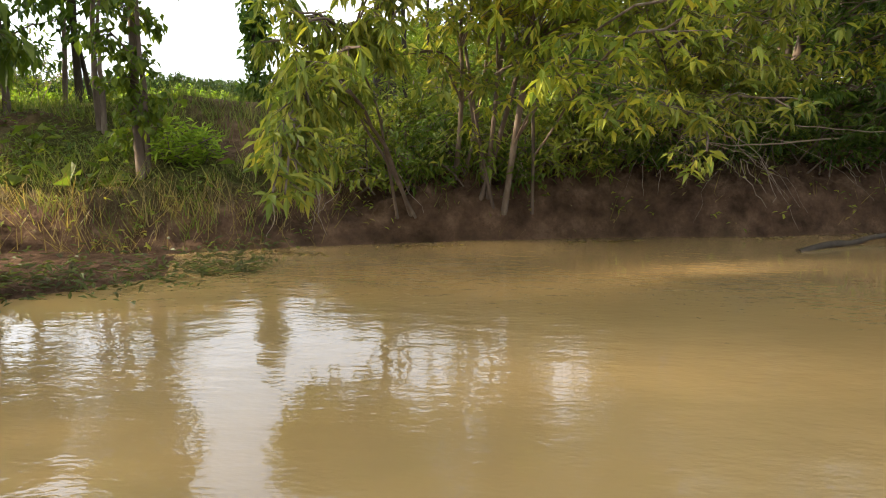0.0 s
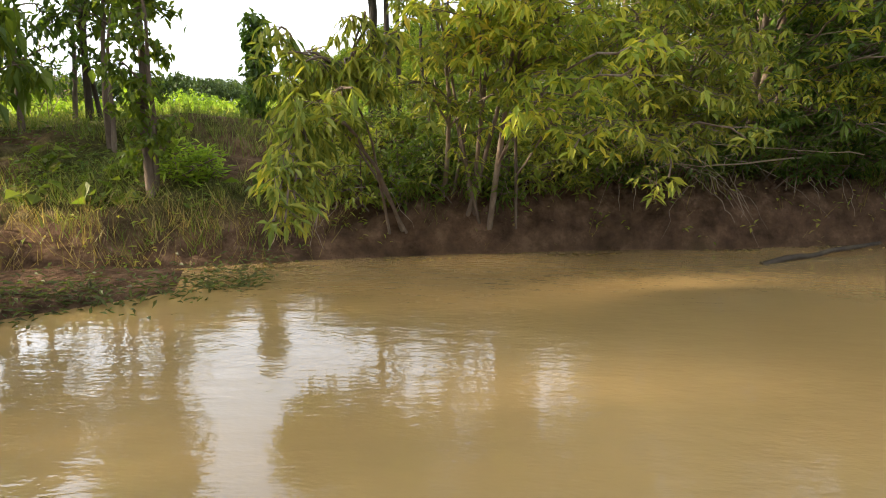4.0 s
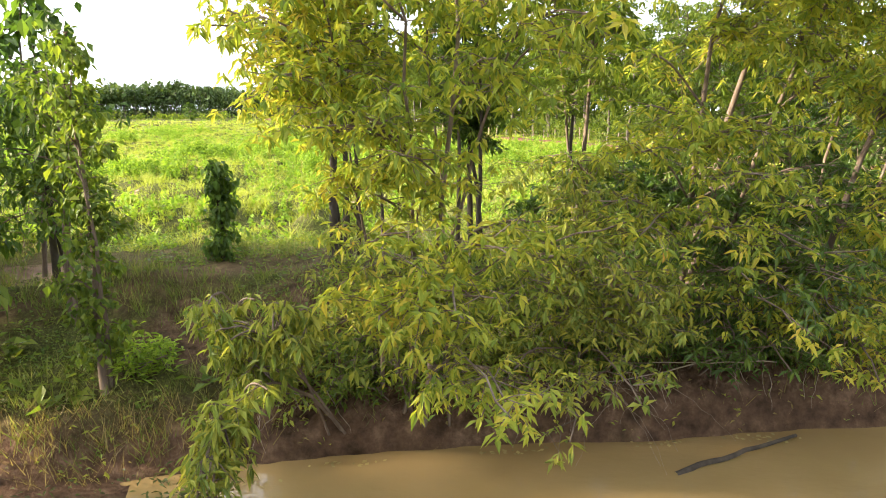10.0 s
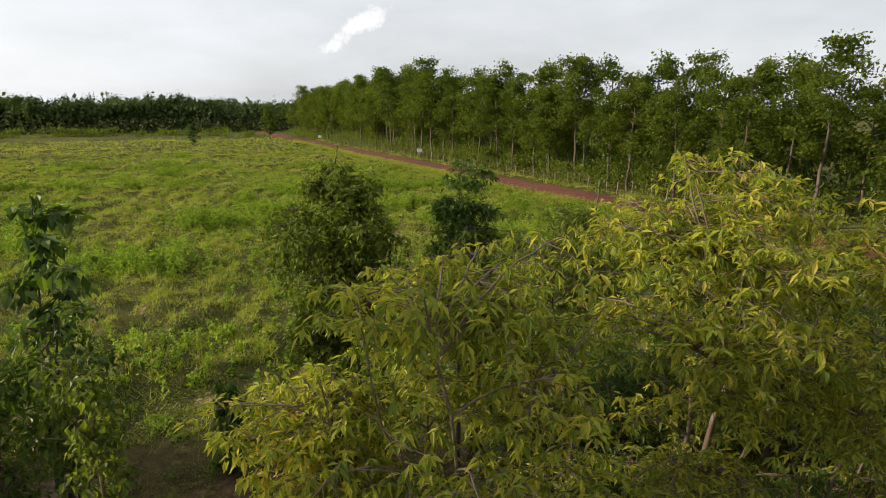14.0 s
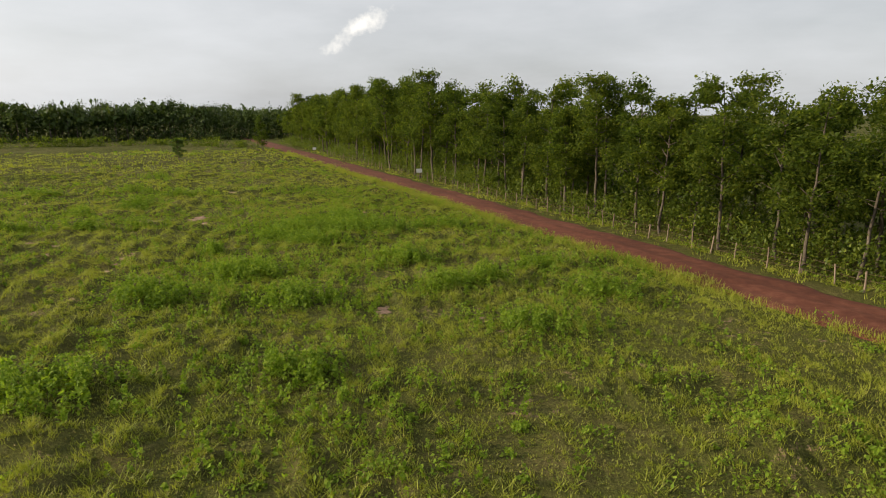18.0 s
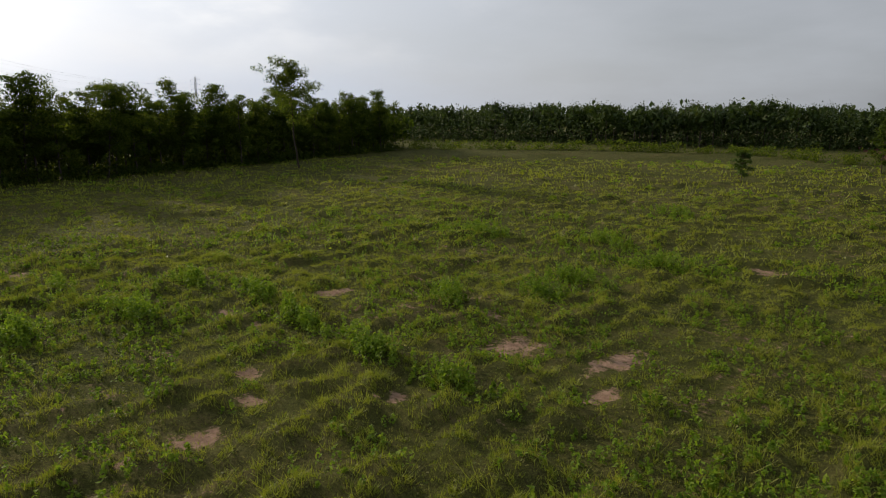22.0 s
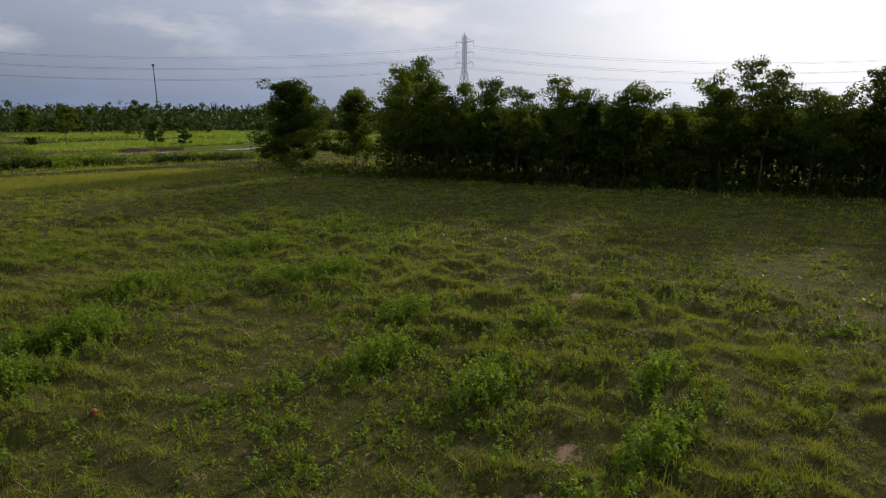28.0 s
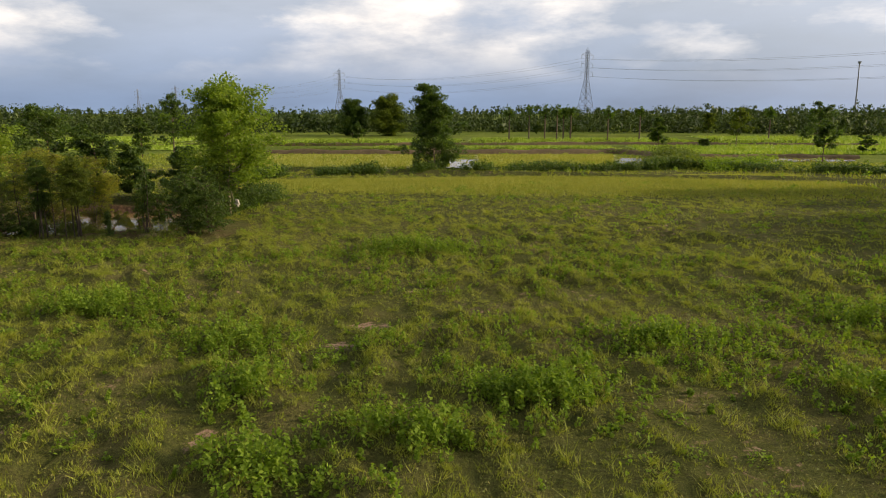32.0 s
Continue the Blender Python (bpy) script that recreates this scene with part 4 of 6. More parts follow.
# ---- grasses and weeds ----
def blades(x, y, z, rng, height, width, lean=0.35):
    """Single bent blades of grass as triangles."""
    n = len(x)
    yaw, tip = rng.uniform(0, 2 * np.pi, n), rng.uniform(0, 2 * np.pi, n)
    w = width * rng.uniform(0.6, 1.3, n)
    k = height * np.abs(rng.normal(lean, 0.25, n))
    a = np.stack([x + np.cos(yaw) * w, y + np.sin(yaw) * w, z], 1)
    b = np.stack([x - np.cos(yaw) * w, y - np.sin(yaw) * w, z], 1)
    c = np.stack([x + np.cos(tip) * k, y + np.sin(tip) * k, z + height * rng.uniform(0.75, 1.1, n)], 1)
    return np.stack([a, b, c], 1).reshape(-1, 3), np.arange(3 * n).reshape(-1, 3)


def in_meadow(x, y):
    r = x - road_x(y)
    return ((r < -0.3 + 2.2 * fbm(x, y, 1.6, 68)) | ((r > 6.8) & (r < 8.0))) & (pond_out(x, y) > np.where((x < 1.5) & (y > 4), 6.0, 2.2))


def furrow(x, y):
    row = (x * 0.966 + y * 0.259) / 1.5 + 2.6 * lattice(x, y, 6.0, 31)
    return 0.5 + 0.5 * np.sin(row * 2 * np.pi)


def lushness(x, y):
    """The eastern half of the meadow, by the road, is more thickly grown; 0 to 1."""
    return np.clip((x + 22 + 6 * (fbm(x, y, 5.0, 69) - 0.5)) / 9, 0, 1)


def ring(rng, n, lo, hi):
    r, a = np.sqrt(rng.uniform(lo ** 2, hi ** 2, n)), rng.uniform(0, 2 * np.pi, n)
    return -14 + r * np.cos(a), 37 + 1.05 * r * np.sin(a)


def meadow_grass(name, n, lo, hi, tall, wide, seed, label, k=10):
    """Tufts scattered between two distances from the meadow's middle, in drifts and on the old plough ridges."""
    rng = np.random.default_rng(seed)
    x, y = ring(rng, n, lo, hi)
    patch = lump(x, y) * 0.75 + fbm(x, y, 1.0, 64) * 0.35
    keep = in_meadow(x, y) & (soil_at(x, y) < rng.uniform(0.3, 0.75, n)) & (patch > rng.uniform(0.03, 0.46, n) - 0.16 * lushness(x, y))
    x, y, patch = x[keep], y[keep], patch[keep]
    size = rng.lognormal(-0.25, 0.4, len(x)) * (0.55 + 0.75 * patch) * (0.6 + 0.9 * fbm(x, y, 14.0, 67)) * np.clip((pond_out(x, y) - 2.5) / 7, 0.35, 1)
    x, y, size = np.repeat(x, k), np.repeat(y, k), np.repeat(size, k)
    spread = (0.02 + wide * 3.8) * np.sqrt(size)
    x, y = x + rng.normal(0, 1, len(x)) * spread, y + rng.normal(0, 1, len(x)) * spread
    h = np.clip(tall * size * rng.uniform(0.4, 1.1, len(x)), 0.05, tall * 2.0)
    v, f = blades(x, y, land(x, y) - 0.02, rng, h, wide, 0.4)
    tagged(new(name, mesh_from(name, v, f, GRASS)), label, "grass", kind="stuff")


meadow_grass("meadow_grass", 120000, 0, 38, 0.20, 0.011, 101, "tufty yellow-green meadow grass in ragged drifts", 9)
meadow_grass("meadow_grass", 105000, 38, 72, 0.22, 0.030, 102, "rough green meadow grass farther out", 5)
meadow_grass("meadow_grass", 40000, 72, 125, 0.42, 0.10, 103, "distant rough meadow grass", 5)


def tussocks(n, lo, hi, per, wide, seed, label):
    """Rounded tussocks of arching blades, set along the old plough rows."""
    rng = np.random.default_rng(seed)
    x, y = ring(rng, n * 4, lo, hi)
    ok = in_meadow(x, y) & (furrow(x, y) * 0.45 + fbm(x, y, 4.0, 77) * 0.75 > rng.uniform(0.5, 0.95, n * 4) - 0.1 * lushness(x, y)) & (soil_at(x, y) < 0.35)
    x, y = x[ok][:n], y[ok][:n]
    size = rng.lognormal(-0.1, 0.35, len(x)) * (1 + 0.004 * hi)
    x, y, size = np.repeat(x, per), np.repeat(y, per), np.repeat(size, per)
    a, r = rng.uniform(0, 2 * np.pi, len(x)), 0.17 * size * np.sqrt(rng.uniform(0, 1, len(x)))
    x, y = x + r * np.cos(a), y + r * np.sin(a)
    v, f = blades(x, y, land(x, y) - 0.03, rng, rng.uniform(0.12, 0.28, len(x)) * size, wide, 0.9)
    tagged(new("tussocks", mesh_from("tussocks", v, f, GRASS)), label, "grass", kind="stuff")


tussocks(10000, 0, 38, 22, 0.014, 111, "arching grass tussocks along the old plough rows")
tussocks(8500, 38, 80, 12, 0.04, 112, "grass tussocks in rows farther out")


def herb_cover():
    """The low mat of small leaves between the tufts, and rounded herb mounds standing out of it."""
    rng = np.random.default_rng(55)
    for lo, hi, n, size in ((36, 75, 70000, 0.20),):
        x, y = ring(rng, n, lo, hi)
        ok = in_meadow(x, y) & (soil_at(x, y) < rng.uniform(0.3, 0.8, n)) & (fbm(x, y, 0.7, 73) + 0.4 * fbm(x, y, 3.0, 74) > rng.uniform(0.5, 0.8, n))
        x, y = x[ok], y[ok]
        at = np.stack([x, y, land(x, y) + rng.uniform(0.0, 0.5, len(x)) * size], 1)
        tagged(new("herb_cover", mesh_from("herb_cover", *flat_leaves(rng, at, 1, size, 0.02, 0.45), HERB)), "low mat of small green herbs", "herbs", kind="stuff")
    n = 210000
    x, y = ring(rng, n, 0, 34)
    ok = in_meadow(x, y) & (soil_at(x, y) < rng.uniform(0.25, 0.6, n)) & (fbm(x, y, 0.6, 73) + 0.4 * fbm(x, y, 3.0, 74) > rng.uniform(0.42, 0.78, n) - 0.12 * lushness(x, y))
    x, y = x[ok], y[ok]
    v, f = flat_leaves(rng, np.stack([x, y, land(x, y) + rng.uniform(0.0, 0.09, len(x))], 1), 1, 0.075, 0.01, 0.6)
    tagged(new("short_turf", mesh_from("short_turf", v, f, HERB)), "short dense turf of small leaves between the tufts", "grass", kind="stuff")
    for lo, hi, n, per, size in ((0, 36, 1300, 54, 0.11), (36, 75, 1500, 34, 0.20), (75, 130, 1200, 22, 0.36)):
        x, y = ring(rng, n * 3, lo, hi)
        ok = in_meadow(x, y) & (fbm(x, y, 6.0, 75) * 0.6 + fbm(x, y, 1.6, 76) * 0.4 > rng.uniform(0.46, 0.66, n * 3)) & (soil_at(x, y) < 0.4)
        x, y = x[ok][:n], y[ok][:n]
        r = rng.lognormal(-1.35, 0.42, len(x)) * (1 + 0.006 * hi)
        u = rng.normal(0, 1, (len(x), per, 3))
        u /= np.linalg.norm(u, axis=2)[:, :, None]
        u[:, :, 2] = np.abs(u[:, :, 2])
        q = u * (r[:, None] * rng.uniform(0.7, 1.1, (len(x), per)))[:, :, None]
        q[:, :, 2] *= rng.uniform(0.6, 1.2, (len(x), 1))
        at = (q + np.stack([x, y, land(x, y) - 0.03], 1)[:, None]).reshape(-1, 3)
        tagged(new("herb_mounds", mesh_from("herb_mounds", *flat_leaves(rng, at, 1, size, 0.03, 0.6), WEED)), "rounded mounds of leafy green herbs", "herbs", kind="stuff")


herb_cover()


def weed_plants(rng, x, y, h, per=38, size=0.10):
    """Upright leafy weeds: leaves round a stem, narrowing to the tip."""
    t = rng.uniform(0.08, 1.0, (len(x), per))
    a = rng.uniform(0, 2 * np.pi, (len(x), per))
    r = h[:, None] * 0.26 * (1.15 - 0.8 * t) * rng.uniform(0.5, 1.1, t.shape)
    lean = rng.normal(0, 0.08, (len(x), 1, 2)) * t[:, :, None]
    at = np.stack([x[:, None] + r * np.cos(a) + lean[:, :, 0], y[:, None] + r * np.sin(a) + lean[:, :, 1], land(x, y)[:, None] + h[:, None] * t], -1)
    return flat_leaves(rng, at.reshape(-1, 3), 1, size, 0.015, 0.55)


def weed_beds():
    """Beds of knee-high broad-leaved weeds, and single ones between them."""
    rng = np.random.default_rng(7)
    beds = [(-30.1, 33.8, 2.6, 1.5, 130), (-43.6, 34.2, 2.8, 1.3, 110), (-41.0, 33.2, 1.5, 1.0, 40), (-44.8, 25.8, 2.4, 1.6, 80), (-26.9, 36.9, 1.8, 0.9, 60), (-24.6, 13.4, 4.4, 1.8, 150), (-35.5, 28.9, 1.9, 1.2, 70),
            (-23.2, 38.7, 1.2, 1.4, 45), (-40.6, 41.8, 1.5, 1.0, 45), (-36.0, 44.5, 1.6, 0.9, 60), (-36.2, 48.8, 1.8, 1.0, 55), (-40.0, 52.8, 2.0, 0.6, 45), (-36.0, 54.4, 2.4, 0.6, 60), (-30.7, 54.0, 2.0, 0.6, 40),
            (-26.0, 54.4, 2.2, 0.6, 50), (-22.0, 55.0, 1.4, 0.6, 25), (-43.0, 47.0, 1.0, 0.7, 22), (-21.4, 34.4, 1.5, 1.4, 45), (-10.2, 55.0, 3.2, 2.6, 200), (-5.5, 55.5, 4.0, 2.6, 240), (-7.8, 60.0, 2.4, 1.6, 90), (0.6, 56.4, 2.6, 1.4, 80),
            (-8.3, 50.0, 2.4, 1.4, 90), (-11.4, 51.8, 1.8, 1.2, 60), (-14.0, 47.3, 1.2, 0.8, 35), (-10.0, 41.6, 3.0, 2.0, 150), (-12.6, 36.3, 2.6, 1.8, 130), (-6.5, 36.4, 2.4, 1.6, 100), (2.5, 40.0, 2.0, 1.6, 70), (-1.8, 44.8, 2.2, 1.4, 70),
            (5.6, 43.2, 2.0, 1.4, 60), (0.4, 38.8, 1.6, 1.2, 50), (-12.0, 26.2, 3.2, 2.0, 130), (-27.4, 75.3, 2.2, 1.2, 55), (-41.0, 74.0, 2.4, 1.2, 50), (-32.8, 78.3, 2.4, 1.4, 55), (-38.0, 94.0, 3.0, 1.6, 55), (-28.5, 68.8, 2.0, 1.2, 50),
            (-30.0, 61.5, 1.4, 0.8, 30), (-27.7, 65.7, 1.6, 1.0, 40), (-19.0, 30.0, 2.4, 1.6, 70), (-4.0, 28.0, 2.6, 1.8, 80), (4.0, 33.0, 2.4, 2.0, 80), (8.0, 38.0, 2.0, 2.0, 70), (-46.6, 49.2, 0.4, 0.4, 6)]
    for bx, by, a, b, n in beds:
        n = int(n * 1.35)
        wide = rng.choice([0.42, 0.42, 0.95], n)
        x, y = bx + rng.normal(0, 1, n) * a * wide, by + rng.normal(0, 1, n) * b * wide
        h = rng.uniform(0.35, 0.95, n) * (1.15 - 0.2 * (((x - bx) / a) ** 2 + ((y - by) / b) ** 2))
        ok = in_meadow(x, y) & (h > 0.15)
        v, f = weed_plants(rng, x[ok], y[ok], h[ok], 36, 0.13)
        ob = new("weed_bed", mesh_from("weed_bed", v - [bx, by, FIELD], f, WEED))
        ob.location = (bx, by, FIELD)
        tagged(ob, "bed of knee-high leafy green weeds in the meadow", "weeds", "weed beds of the meadow", "stuff")
    n = 30000
    x, y = rng.uniform(-58, 12, n), rng.uniform(14, 84, n)
    ok = in_meadow(x, y) & (fbm(x, y, 5.0, 71) * 0.6 + fbm(x, y, 1.4, 72) * 0.4 > rng.uniform(0.48, 0.72, n) - 0.07 * lushness(x, y)) & (soil_at(x, y) < 0.5)
    x, y = x[ok], y[ok]
    v, f = weed_plants(rng, x, y, rng.uniform(0.14, 0.5, len(x)) * (0.7 + 0.6 * fbm(x, y, 2.0, 79)), 17, 0.12)
    tagged(new("scattered_weeds", mesh_from("scattered_weeds", v, f, WEED)), "scattered upright green weeds among the grass", "weeds", kind="stuff")


weed_beds()


def bank_grass():
    rng = np.random.default_rng(17)
    n = 5200
    x, y = rng.uniform(-8, 8.5, n), rng.uniform(5.0, 12.5, n)
    o = pond_out(x, y)
    ok = (o > 0.15) & (o < 6) & (fbm(x, y, 1.1, 81) + 0.1 * (x < -1.5) > 0.55)
    x, y = np.repeat(x[ok], 9), np.repeat(y[ok], 9)
    x, y = x + rng.normal(0, 0.06, len(x)), y + rng.normal(0, 0.06, len(x))
    h = rng.uniform(0.08, 0.34, len(x))
    v, f = blades(x, y, land(x, y) - 0.02, rng, h, 0.006, 0.5)
    tagged(new("bank_grass", mesh_from("bank_grass", v, f, GRASS_BANK)), "straggling green and straw grass on the earth bank", "grass", kind="stuff")
    # straw and stalks on the cut face
    n = 2600
    x, y = rng.uniform(-6, 7.5, n), rng.uniform(4.6, 7.8, n)
    o = pond_out(x, y)
    ok = (o > 0.0) & (o < 0.75) & ((x < -1.0) | (rng.uniform(0, 1, n) < 0.16))
    x, y = np.repeat(x[ok], 4), np.repeat(y[ok], 4)
    x, y = x + rng.normal(0, 0.05, len(x)), y + rng.normal(0, 0.05, len(x))
    v, f = blades(x, y, land(x, y) - 0.02, rng, rng.uniform(0.12, 0.42, len(x)), 0.005, 0.6)
    tagged(new("dry_stalks", mesh_from("dry_stalks", v, f, DRY)), "dry straw stalks hanging on the cut bank", "dry grass", kind="stuff")
    # low weeds on the slope
    n = 6500
    x, y = rng.uniform(-8, 8.5, n), rng.uniform(6.5, 14.5, n)
    ok = (pond_out(x, y) > 0.45) & (fbm(x, y, 0.9, 83) > 0.47)
    x, y = x[ok], y[ok]
    at = np.stack([x, y, land(x, y) + rng.uniform(0.0, 0.13, len(x))], 1)
    tagged(new("creeping_weeds", mesh_from("creeping_weeds", *leaves(rng, at, 4, 0.085, 0.045, 0.1, 0.4, 0.06), LEAF_GREEN)), "low creeping green weeds covering the slope", "weeds", kind="stuff")
    # dead leaves and seedlings caught on the cut face
    n = 1500
    x, y = rng.uniform(-5, 8.5, n), rng.uniform(5.0, 8.2, n)
    o = pond_out(x, y)
    ok = (o > 0.02) & (o < 0.6)
    x, y = x[ok], y[ok]
    at = np.stack([x, y, land(x, y) + 0.012], 1)
    half = rng.uniform(0, 1, len(x)) < 0.6
    tagged(new("leaf_litter", mesh_from("leaf_litter", *leaves(rng, at[half], 2, 0.075, 0.035, -0.1, 0.5, 0.05), DRY)), "dead brown leaves caught on the cut bank", "leaf litter", kind="stuff")
    tagged(new("bank_seedlings", mesh_from("bank_seedlings", *leaves(rng, at[~half], 6, 0.085, 0.035, 0.2, 0.5, 0.045), LEAF_LOW_DIM)), "small green seedlings on the cut bank", "weeds", kind="stuff")
    # matted water weeds at the shallow end
    n = 620
    x = rng.uniform(-5.0, -1.5, n)
    y = 5.15 + 0.6 * (x + 1.9) + rng.normal(0, 0.2, n) * (1 + 0.5 * np.sin(x * 5)) + rng.uniform(0, 1.0, n) * (rng.uniform(0, 1, n) < 0.45)
    at = np.stack([x, y, np.maximum(land(x, y), WATERLINE) + 0.005 + rng.uniform(0, 0.05, n) ** 1.5], 1)
    tagged(new("water_weeds", mesh_from("water_weeds", *leaves(rng, at, 4, 0.09, 0.03, 0.1, 0.3, 0.06), WATER_WEED)), "matted green and brown weeds in the pond's shallows", "water weeds", kind="stuff")


bank_grass()


def verge_grass():
    """Taller ragged tufts along both edges of the dirt road."""
    rng = np.random.default_rng(23)
    n = 9000
    y = rng.uniform(-5, 150, n)
    far_side = rng.uniform(0, 1, n) < 0.1
    x = road_x(y) + np.where(far_side, 5.6 + rng.normal(0.3, 0.35, n), 0.25 + rng.normal(0, 0.5, n))
    ok = fbm(x, y, 2.2, 88) > rng.uniform(0.35, 0.62, n)
    x, y = np.repeat(x[ok], 8), np.repeat(y[ok], 8)
    x, y = x + rng.normal(0, 0.13, len(x)), y + rng.normal(0, 0.13, len(x))
    v, f = blades(x, y, land(x, y) - 0.02, rng, rng.uniform(0.12, 0.45, len(x)), 0.018, 0.4)
    tagged(new("verge_grass", mesh_from("verge_grass", v, f, GRASS)), "ragged tall grass along the dirt road's edges", "grass", kind="stuff")


verge_grass()


def red_litter(x, y, turn):
    bm = bmesh.new()
    bmesh.ops.create_cone(bm, cap_ends=True, segments=18, radius1=0.09, radius2=0.12, depth=0.11)
    bmesh.ops.delete(bm, geom=[f for f in bm.faces if len(f.verts) > 4 and f.normal.z > 0.5], context="FACES")
    bmesh.ops.solidify(bm, geom=bm.faces[:], thickness=0.006)
    me = bpy.data.meshes.new("bucket")
    bm.to_mesh(me)
    bm.free()
    me.materials.append(RED)
    ob = new("red_bucket", me)
    ob.matrix_world = pose(x, y, float(land(x, y)) + 0.07, 62, 0, turn)
    tagged(ob, "faded red plastic bucket lying on its side in the grass", "bucket")


red_litter(-27.9, 41.1, 30)
red_litter(-23.2, 58.2, 140)


# ---- the woods ----
def wood_tree(name, height, seed, bare=0.38, reach=0.2, nleaf=3, leaf=LEAF_WOOD, size=0.36, bark=BARK_WOOD, label="", group="", limbs=16, puff=0.07):
    """A forest tree of that height: a pole-like trunk, short rising limbs, and a loose crown of single leaves."""
    rng = np.random.default_rng(seed)
    root = thing(name, (0, 0, -200), label, "tree", group)
    trunk = bend(rng, (0, 0, 0), (rng.normal(0, 0.03), rng.normal(0, 0.03), 1), height * 0.96, 0, 0.05, 12)
    lines, clumps = [(trunk, height * 0.010 + 0.025, 0.025)], [trunk[-1]]
    for k in range(limbs):
        a = bare + (1 - bare) * (k + rng.uniform(0, 1)) / limbs
        b = trunk[min(11, int(a * 11.5))]
        yaw = k * 2.4 + rng.normal(0, 0.5)
        ln = height * reach * rng.uniform(0.5, 1.2) * (1.15 - 0.7 * max(0, (a - bare) / (1 - bare)) ** 1.8)
        q = bend(rng, b, (math.cos(yaw), math.sin(yaw), rng.uniform(0.2, 0.8)), ln, 0.1, 0.12, 6)
        lines.append((q, 0.05, 0.012))
        clumps += [q[-1], q[3]]
        for s in range(2):
            yaw2 = yaw + rng.normal(0, 1.0)
            q2 = bend(rng, q[rng.integers(2, 6)], (math.cos(yaw2), math.sin(yaw2), rng.uniform(-0.1, 0.7)), ln * 0.5, -0.1, 0.15, 4)
            if s == 0:
                lines.append((q2[::3], 0.02, 0.006))
            clumps.append(q2[-1])
    clumps = np.array(clumps)
    # each clump is a flattened tuft of leaves, fuller above
    m = 12 * nleaf
    u = rng.normal(0, 1, (len(clumps), m, 3))
    u *= (rng.uniform(0.5, 1.0, (len(clumps), m)) / np.linalg.norm(u, axis=2))[:, :, None]
    u *= (height * puff * rng.uniform(0.6, 1.35, (len(clumps), 1, 1))) * np.array([1, 1, 0.62])
    spots = (clumps[:, None] + u).reshape(-1, 3)
    part("trunk", mesh_from("trunk", *join([tubes(lines[:1], 7), tubes([(l[::2] if len(l) > 4 else l, a, b) for l, a, b in lines[1:]], 3)]), bark, True), parent=root)
    part("crown", mesh_from("crown", *flat_leaves(rng, spots, 1, size, 0.05, 0.5), leaf), parent=root)
    return root


ROADSIDE = "trees of the roadside wood"
WESTERN = "trees of the western wood"
wood_kinds = [wood_tree("forest_tree", h, 200 + k, bare, reach, 5, size=0.27, label="tall slender forest tree with pale trunk and ragged green crown", group=ROADSIDE, limbs=19, puff=0.078)
              for k, (h, bare, reach) in enumerate([(11.0, 0.3, 0.2), (11.8, 0.38, 0.18), (10.2, 0.24, 0.22), (9.6, 0.32, 0.22), (11.2, 0.26, 0.19), (12.2, 0.42, 0.17)])]


thin_kinds = [wood_tree("forest_tree", h, 210 + k, bare, reach, 5, size=0.28, label="slender dark forest tree at the meadow's western edge", group=WESTERN, limbs=22, puff=0.078)
              for k, (h, bare, reach) in enumerate([(11.0, 0.22, 0.2), (11.8, 0.3, 0.18), (10.2, 0.16, 0.22), (9.6, 0.2, 0.23), (12.4, 0.26, 0.17)])]


def plant(kinds, places, rng, group, size=None, vary=(0.86, 1.12)):
    for k, (x, y) in enumerate(places):
        src = kinds[rng.integers(0, len(kinds))]
        ob = copy_thing(src, pose(x, y, float(land(x, y)) - 0.1, rng.normal(0, 1.5), rng.normal(0, 1.5), rng.uniform(0, 360)) @ Matrix.Scale(rng.uniform(*vary) * (size(y) if size else 1.0), 4))
        ob["group"] = group


